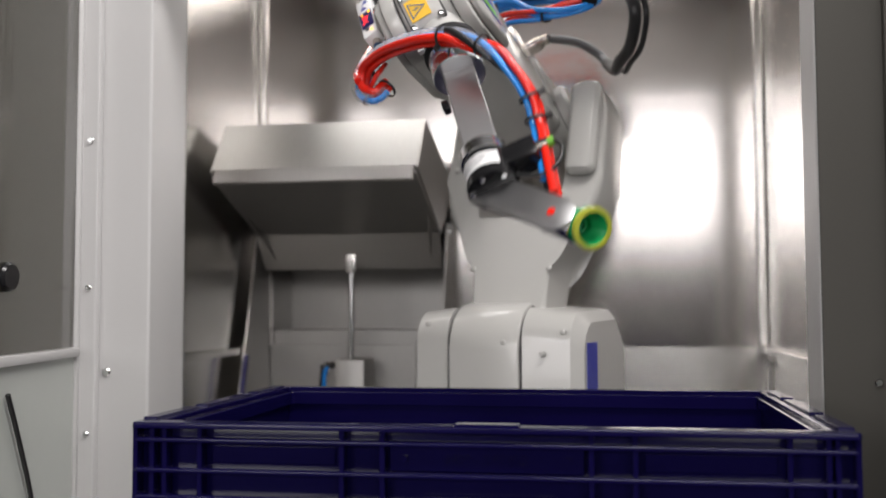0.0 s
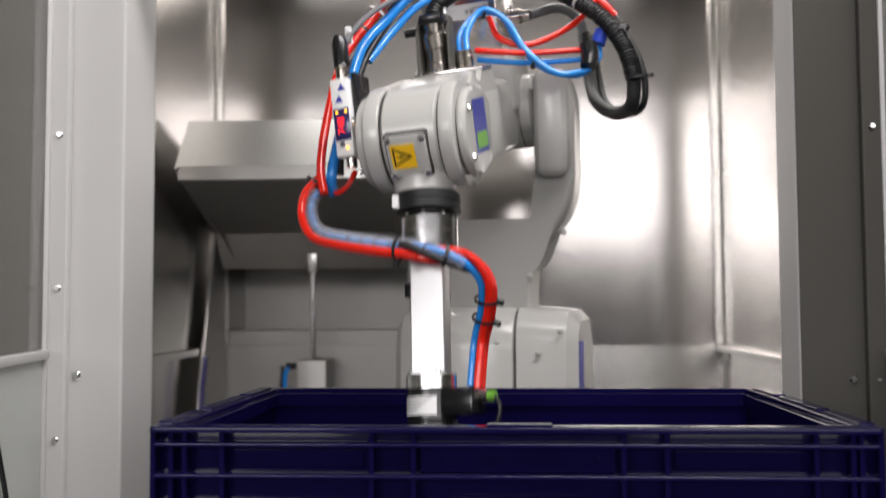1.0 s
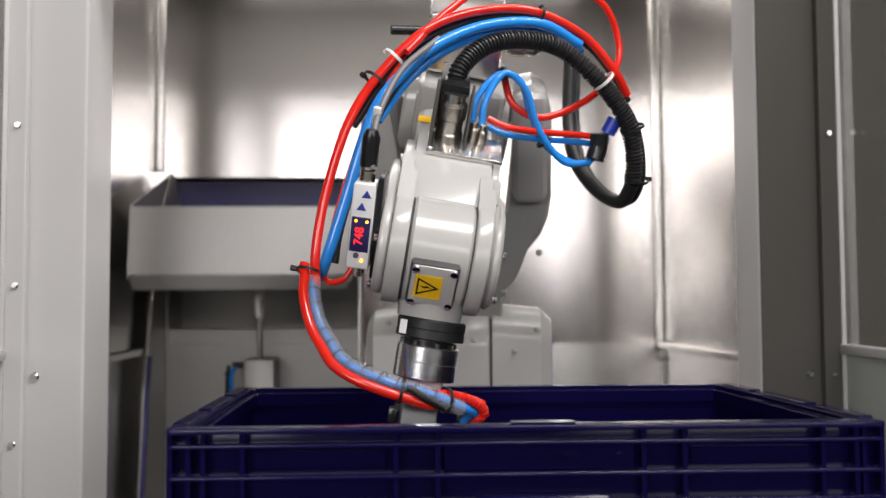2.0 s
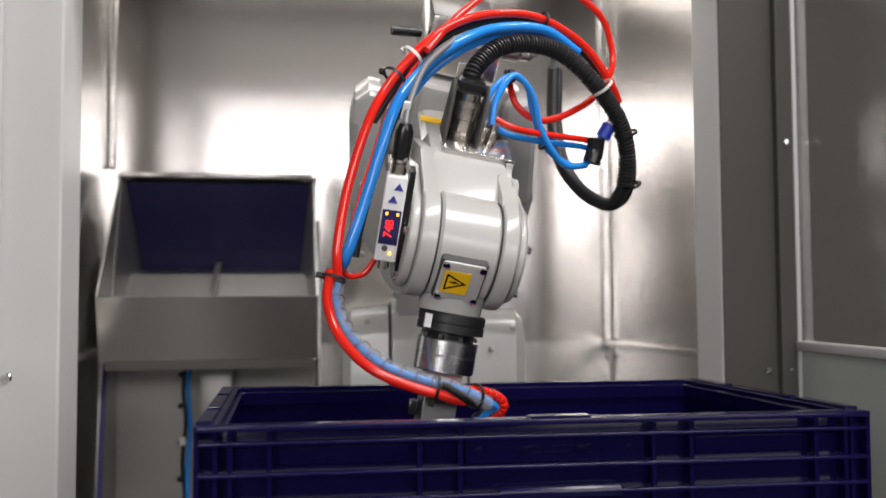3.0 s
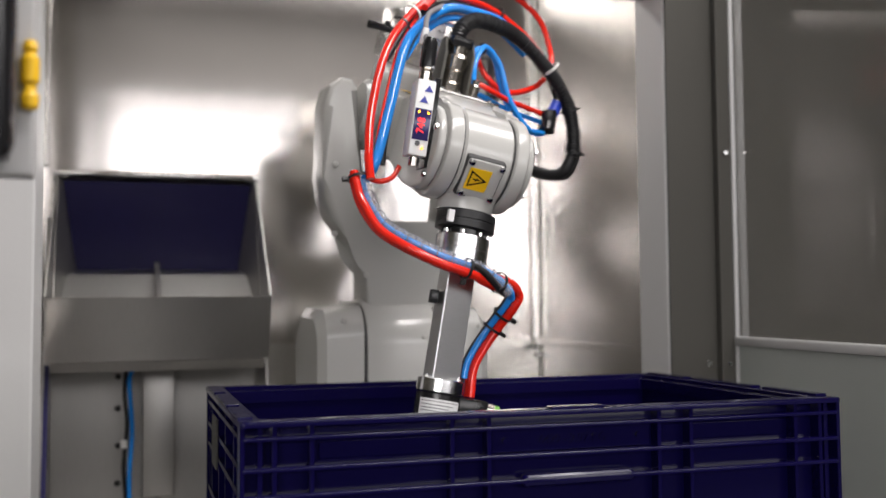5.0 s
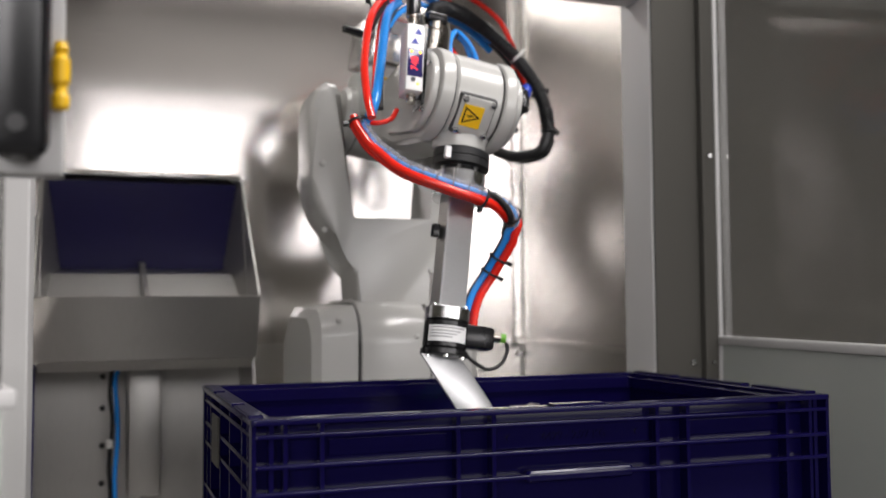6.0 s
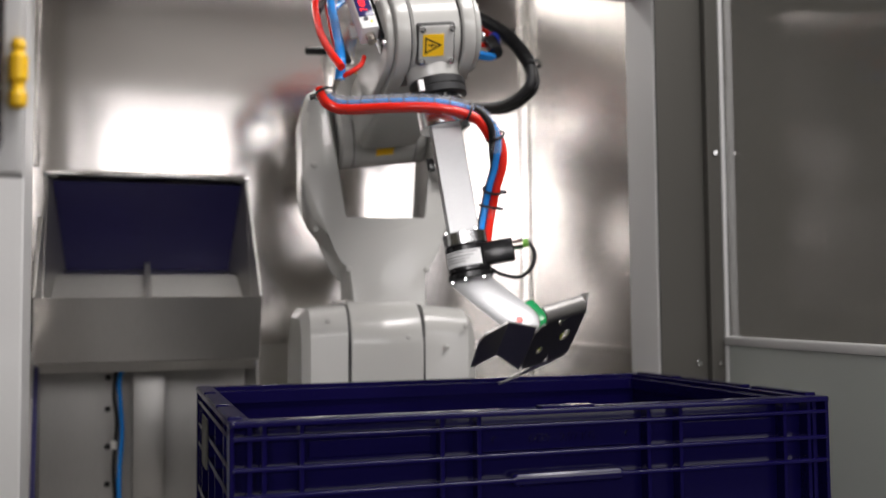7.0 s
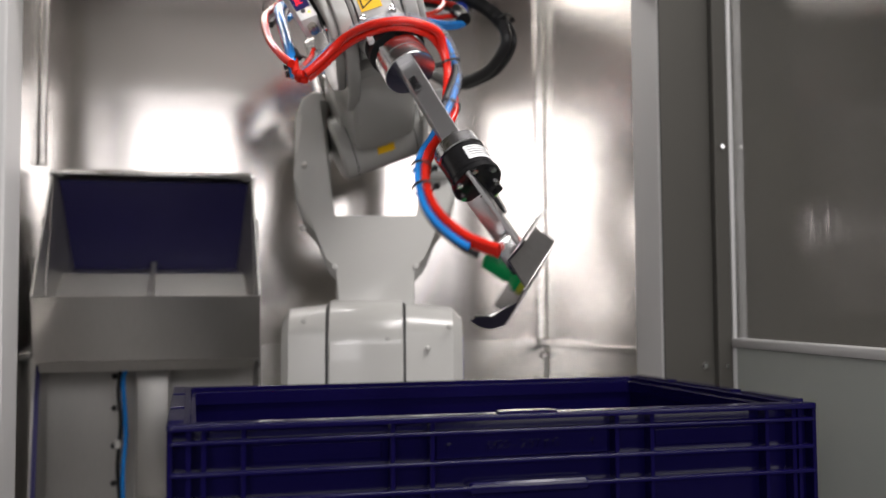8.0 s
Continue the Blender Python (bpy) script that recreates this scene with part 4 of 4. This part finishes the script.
tie(RED_ARCH, 0.43, 0.012, TIE, arch, "pale cable tie")
tie(shift(CORR, 0.003, 0, 0.003), 0.40, 0.013, TIE, arch, "pale cable tie")
tie(RED_ARCH, 0.38, 0.013, BLACK, arch, "black cable tie")
tie(RED_ARCH, 0.72, 0.009, BLACK, arch, "black cable tie")
tie(shift(CORR, 0.004, 0.004, 0), 0.62, 0.014, BLACK, arch, "black cable tie")
tie(shift(CORR, 0.004, 0.004, 0), 0.50, 0.014, BLACK, arch, "black cable tie")
tie(BLUE_A, 0.62, 0.008, BLACK, arch, "black cable tie")
tie(BLUE_A, 0.28, 0.007, BLACK, arch, "black cable tie")

# the slack bundle from the arch round the wrist and down to the ejector: short stiff links, each of which moves
bundle = empty("hose_bundle", "red and blue hoses in a clear sleeve slung round the wrist", "hoses")
LINKS = 120
SHAPES = {}


def slung(t, *points):
    """The line of the bundle in the wrist's space at t seconds."""
    SHAPES[t] = points


slung(0.0, (-0.095, 0.015, -0.058), (-0.115, 0.008, -0.074), (-0.130, 0.003, -0.054), (-0.114, -0.010, -0.035), (-0.075, -0.029, -0.051), (-0.022, -0.046, -0.089), (0.019, -0.048, -0.122),
      (0.052, -0.043, -0.163), (0.066, -0.024, -0.196), (0.070, -0.005, -0.228), (0.065, 0.011, -0.253), (0.060, 0.012, -0.296), (0.053, 0.012, -0.357))
slung(0.5, (-0.124, 0.015, -0.054), (-0.138, 0.010, -0.066), (-0.136, 0.004, -0.082), (-0.095, -0.012, -0.079), (-0.030, -0.041, -0.104), (0.021, -0.047, -0.126), (0.058, -0.050, -0.154),
      (0.072, -0.031, -0.183), (0.069, -0.012, -0.216), (0.060, 0.011, -0.252), (0.056, 0.012, -0.294), (0.054, 0.012, -0.337))
slung(1.0, (-0.133, 0.015, -0.037), (-0.146, 0.009, -0.055), (-0.145, 0.002, -0.080), (-0.128, -0.010, -0.104), (-0.095, -0.026, -0.118), (-0.036, -0.046, -0.134), (0.021, -0.050, -0.144),
      (0.053, -0.033, -0.154), (0.066, -0.019, -0.173), (0.061, -0.002, -0.200), (0.050, 0.012, -0.228), (0.046, 0.012, -0.258), (0.042, 0.012, -0.299))
slung(1.5, (-0.137, 0.015, -0.031), (-0.136, 0.006, -0.057), (-0.120, -0.012, -0.094), (-0.086, -0.035, -0.124), (-0.038, -0.049, -0.138), (0.014, -0.042, -0.144), (0.056, -0.020, -0.149),
      (0.060, -0.008, -0.158), (0.048, 0.012, -0.183), (0.038, 0.012, -0.220), (0.034, 0.012, -0.270))
slung(3.5, (-0.127, 0.015, -0.053), (-0.128, 0.007, -0.077), (-0.116, -0.007, -0.104), (-0.095, -0.029, -0.123), (-0.067, -0.046, -0.135), (-0.033, -0.048, -0.142), (0.011, -0.043, -0.146),
      (0.051, -0.025, -0.150), (0.063, -0.019, -0.156), (0.056, -0.009, -0.170), (0.041, 0.010, -0.201), (0.030, 0.012, -0.237), (0.031, 0.012, -0.280))
slung(4.5, (-0.137, 0.015, -0.048), (-0.127, 0.004, -0.080), (-0.109, -0.017, -0.111), (-0.055, -0.047, -0.135), (0.021, -0.039, -0.145), (0.065, -0.020, -0.151), (0.068, -0.013, -0.163),
      (0.057, 0.007, -0.195), (0.039, 0.012, -0.239), (0.039, 0.012, -0.276))
slung(6.5, (-0.136, 0.015, -0.050), (-0.130, 0.011, -0.063), (-0.108, 0.001, -0.087), (-0.073, -0.025, -0.108), (-0.031, -0.046, -0.120), (0.011, -0.049, -0.128), (0.051, -0.043, -0.139),
      (0.067, -0.032, -0.152), (0.066, -0.021, -0.173), (0.059, -0.006, -0.198), (0.049, 0.012, -0.231), (0.035, 0.012, -0.260), (0.029, 0.012, -0.309))
slung(7.0, (-0.144, 0.015, -0.062), (-0.139, 0.010, -0.078), (-0.122, 0.004, -0.088), (-0.073, -0.026, -0.100), (-0.022, -0.047, -0.112), (0.024, -0.050, -0.129), (0.050, -0.036, -0.153),
      (0.055, -0.019, -0.185), (0.048, -0.004, -0.210), (0.042, 0.011, -0.235), (0.030, 0.012, -0.270), (0.019, 0.012, -0.320))
slung(7.5, (-0.130, 0.015, -0.063), (-0.130, 0.011, -0.083), (-0.103, 0.002, -0.085), (-0.062, -0.025, -0.096), (-0.016, -0.046, -0.111), (0.029, -0.049, -0.127), (0.055, -0.038, -0.148),
      (0.064, -0.017, -0.181), (0.062, 0.002, -0.210), (0.052, 0.012, -0.235), (0.037, 0.012, -0.266), (0.021, 0.012, -0.311))
slung(8.0, (-0.112, 0.015, -0.030), (-0.116, 0.011, -0.060), (-0.096, 0.006, -0.057), (-0.054, -0.013, -0.052), (-0.010, -0.044, -0.081), (0.029, -0.033, -0.091), (0.055, -0.002, -0.098),
      (0.052, 0.022, -0.132), (0.027, 0.022, -0.183), (-0.005, 0.022, -0.218), (-0.033, 0.022, -0.243), (-0.050, 0.022, -0.281), (-0.054, 0.022, -0.324), (-0.040, 0.022, -0.370), (-0.016, 0.022, -0.402))


def link_poses(points):
    """Even places along a slung line: z along it, x towards the room, the whole twisting half round past its middle."""
    line = [Vector(p) for p in smooth_line(points, 12)]
    run = [0.0]
    for a, b in zip(line, line[1:]):
        run.append(run[-1] + (b - a).length)
    where = [[float(np.interp((i + 0.5) / LINKS * run[-1], run, [p[k] for p in line])) for k in range(3)] for i in range(-1, LINKS + 1)]
    ps = [Vector(w) for w in where]
    out = []
    for i in range(1, LINKS + 1):
        d = (ps[i + 1] - ps[i - 1]).normalized() if 1 < i < LINKS else (ps[min(i + 1, LINKS)] - ps[max(i - 1, 1)]).normalized()
        x = Vector((0, -1, 0))
        x = (x - d * x.dot(d)).normalized()
        y = d.cross(x)
        m = Matrix(((x.x, y.x, d.x, ps[i].x), (x.y, y.y, d.y, ps[i].y), (x.z, y.z, d.z, ps[i].z), (0, 0, 0, 1)))
        out.append(m @ Matrix.Rotation(math.pi * float(np.interp(i / LINKS, [0.48, 0.66], [0, 1])), 4, "Z"))
    return out


def link_mesh(name, x, y, r, long, mat, label=""):
    h = long / 2
    return part(name, lathe([(r * 0.9, -h - 0.0006), (r, -h), (r, h), (r * 0.9, h + 0.0006)], pose(x, y, 0), 14), mat, bundle, label)


KINDS = [("red_link", 0.005, 0.0050, 0.0052, 0.0056, RED, 0, LINKS), ("red_link", -0.005, 0.0045, 0.0047, 0.0056, RED, 0, LINKS), ("blue_link", -0.001, -0.0044, 0.0040, 0.0056, AZURE, 3, 114),
         ("black_link", 0.007, -0.0045, 0.0036, 0.0056, BLACK, 56, 116), ("sleeve_turn", 0.001, -0.0046, 0.0080, 0.0030, SLEEVE, 3, 74)]
moving_links = []
for name, x, y, r, long, mat, i0, i1 in KINDS:
    one = link_mesh(name, x, y, r, long, mat)
    moving_links += [(i, one if i == i0 else share(name, one, I4, bundle)) for i in range(i0, i1)]
bm = lathe([(0.0118, -0.0015), (0.0130, -0.0015), (0.0130, 0.0015), (0.0118, 0.0015), (0.0118, -0.0015)], None, 20, None, False)
box(-0.003, 0.003, 0.012, 0.019, -0.0022, 0.0022, bm=bm)
one = part("cable_tie", bm, BLACK, bundle, "black cable tie")
moving_links += [(i, one if i == 1 else share("cable_tie", one, I4, bundle)) for i in (1, 54, 68, 88, 94)]
one = part("sleeve_edge", lathe([(0.0081, -0.0006), (0.0088, -0.0006), (0.0088, 0.0006), (0.0081, 0.0006), (0.0081, -0.0006)], pose(0.001, -0.0046, 0) @ pose(0, 0, 0, 0, 26, 0), 18, None, False), INK, bundle, "dark slit of the spiral sleeve")
moving_links += [(i, one if i == 8 else share("sleeve_edge", one, I4, bundle)) for i in range(8, 70, 5)]

# ---- free edge of the open guard door, with handle and latch ----
stile = empty("guard_door_edge", "grey aluminium edge profile of the open guard door", "door", m=pose(-0.4365, -0.181, 0.118) @ Matrix.Scale(0.88, 4))
part("profile", box(-0.040, 0.004, 0.000, 0.030, 1.082, 1.70, 0.003), PAINT, stile, "grey aluminium profile")
part("crosspiece", box(-0.120, -0.041, 0.004, 0.026, 1.62, 1.66, 0.003), PAINT, stile)
part("handle", box(-0.043, -0.003, -0.062, -0.032, 1.086, 1.60, 0.012, seg=3), BLACK_GLOSS, stile, "black plastic grab handle")
part("handle_bolt", rod_between((-0.023, -0.0635, 1.108), (-0.023, -0.060, 1.108), 0.006), BLACK, stile)
part("handle_foot", box(-0.036, -0.010, -0.034, -0.0005, 1.09, 1.13, 0.004), BLACK_GLOSS, stile)
latch = part("latch", lathe([(0.004, 1.124), (0.006, 1.126), (0.0065, 1.133), (0.0045, 1.137), (0.0045, 1.141), (0.0065, 1.144), (0.0065, 1.160), (0.004, 1.164), (0.0055, 1.168), (0.004, 1.173)], pose(0.002, -0.0062, 0.004), 16), YELLOW, stile, "yellow plastic latch peg")


# ---- movement ----
def arm_poses(at, tool):
    """Turret, lower arm, forearm and wrist for a place of the wrist axis and a direction of the tool."""
    p, tool = Vector(at), Vector(tool).normalized()
    u = Vector((p.x - J1X, p.y - J1Y, 0))
    reach = u.length - 0.05
    u.normalize()
    dz = p.z - J2Z
    d = min(math.hypot(reach, dz), ARM + FORE - 0.002)
    lift = math.atan2(dz, reach) + math.acos((ARM * ARM + d * d - FORE * FORE) / (2 * ARM * d))
    base = Vector((J1X, J1Y, 0)) + 0.05 * u
    shoulder = Vector((base.x, base.y, J2Z))
    along = u * math.cos(lift) + Vector((0, 0, math.sin(lift)))
    elbow = shoulder + ARM * along
    side = Vector((-u.y, u.x, 0))

    def basis(x, y, z, o):
        return Matrix(((x.x, y.x, z.x, o.x), (x.y, y.y, z.y, o.y), (x.z, y.z, z.z, o.z), (0, 0, 0, 1)))
    turn = basis(side, -u, Vector((0, 0, 1)), Vector((J1X, J1Y, 0)))
    link = basis(side, along.cross(side), along, shoulder)
    back = (elbow - p).normalized()
    x = tool.cross(-back).normalized()
    if x.x < 0:
        x = -x
    fore = basis(x, back, x.cross(back), p)
    tool_up = -tool
    w = basis(x, tool_up.cross(x), tool_up, p)
    return turn, link, fore, w


# seconds, wrist axis, direction of the tool, turn of the tool about itself
ARM_ROWS = [
    (0.0, (-0.080, 0.407, 1.362), (0.272, -0.570, -0.775), 7),
    (0.3, (-0.072, 0.377, 1.349), (0.163, -0.304, -0.939), -2),
    (0.5, (-0.080, 0.346, 1.308), (0.141, -0.197, -0.970), -8),
    (0.6, (-0.082, 0.333, 1.286), (0.121, -0.139, -0.983), -9),
    (0.8, (-0.077, 0.304, 1.233), (0.065, -0.099, -0.993), -12),
    (1.0, (-0.072, 0.272, 1.179), (0.024, -0.150, -0.988), -15),
    (1.2, (-0.065, 0.246, 1.118), (-0.037, -0.123, -0.992), -12),
    (1.5, (-0.060, 0.220, 1.066), (-0.120, -0.045, -0.992), -8),
    (2.8, (-0.028, 0.195, 1.035), (-0.175, 0.040, -0.984), -3),
    (3.0, (-0.026, 0.191, 1.047), (-0.172, 0.050, -0.984), -2),
    (3.5, (-0.019, 0.186, 1.077), (-0.168, 0.085, -0.982), 0),
    (4.0, (-0.006, 0.208, 1.107), (-0.178, 0.033, -0.983), 0),
    (4.5, (0.005, 0.232, 1.136), (-0.184, -0.020, -0.983), 0),
    (5.8, (0.032, 0.311, 1.219), (-0.185, -0.119, -0.975), 0),
    (6.1, (0.024, 0.308, 1.251), (-0.121, -0.144, -0.982), -3),
    (6.5, (0.005, 0.322, 1.280), (-0.015, -0.158, -0.987), -6),
    (6.8, (0.001, 0.334, 1.308), (0.070, -0.110, -0.991), -16),
    (7.0, (-0.004, 0.345, 1.335), (0.125, -0.135, -0.983), -22),
    (7.3, (-0.018, 0.381, 1.353), (0.164, -0.332, -0.929), -23),
    (7.5, (-0.034, 0.397, 1.366), (0.195, -0.450, -0.871), -24),
    (7.6, (-0.038, 0.399, 1.374), (0.198, -0.499, -0.843), -18),
    (7.7, (-0.044, 0.395, 1.369), (0.220, -0.550, -0.806), -5),
    (7.8, (-0.050, 0.390, 1.364), (0.242, -0.601, -0.762), 15),
    (7.9, (-0.049, 0.386, 1.363), (0.249, -0.601, -0.760), 40),
    (8.0, (-0.048, 0.381, 1.362), (0.252, -0.602, -0.758), 66),
]
CUP_MOUTH = Matrix.Translation(CUP_AT + CUP_DIR * 0.0365)
n_ = CUP_DIR
up_ = (Vector((0.15, 0, 1)) - n_ * Vector((0.15, 0, 1)).dot(n_)).normalized()
r_ = up_.cross(n_)
HELD = CUP_MOUTH @ Matrix(((r_.x, up_.x, n_.x, 0), (r_.y, up_.y, n_.y, 0), (r_.z, up_.z, n_.z, 0), (0, 0, 0, 1))) @ Matrix.Rotation(radians(20.8), 4, "Z")


def motions():
    keyed = {turret: [], lower_arm: [], forearm: [], wrist: [], gripper: [], arch: [], bundle: [], piece: []}
    tools = []
    for t, at, tool, spin in ARM_ROWS:
        turn, link, fore, w = arm_poses(at, tool)
        g = w @ pose(0, 0, 0, 0, 0, spin)
        for ob, m in ((turret, turn), (lower_arm, link), (forearm, fore), (wrist, w), (gripper, g), (arch, fore), (bundle, w)):
            keyed[ob].append((t, m))
        tools.append((t, g))
    rest = [g for t, g in tools if t >= 4.5][0] @ HELD
    keyed[piece] = [(0.0, rest), (4.5, rest)] + [(t, g @ HELD) for t, g in tools if t > 4.5]
    for ob, rows in keyed.items():
        walk(ob, rows)
    shapes = [(t, link_poses(points)) for t, points in SHAPES.items()]
    for i, ob in moving_links:
        walk(ob, [(t, ms[i]) for t, ms in shapes])
    # the chute tips down between 1.2 and 2.6 s
    tip = [(0.0, 59), (1.1, 59), (1.3, 57.5), (1.5, 53.5), (1.7, 46), (2.1, 22), (2.5, 3), (2.7, 0), (8.0, 0)]
    walk(chute, [(t, pose(0, HINGE[0], HINGE[1], -a, 0, 0)) for t, a in tip])
    walk(rod, [(t, pose(0, 0, 0.30 - 0.16 * (1 - a / 59))) for t, a in tip])


motions()
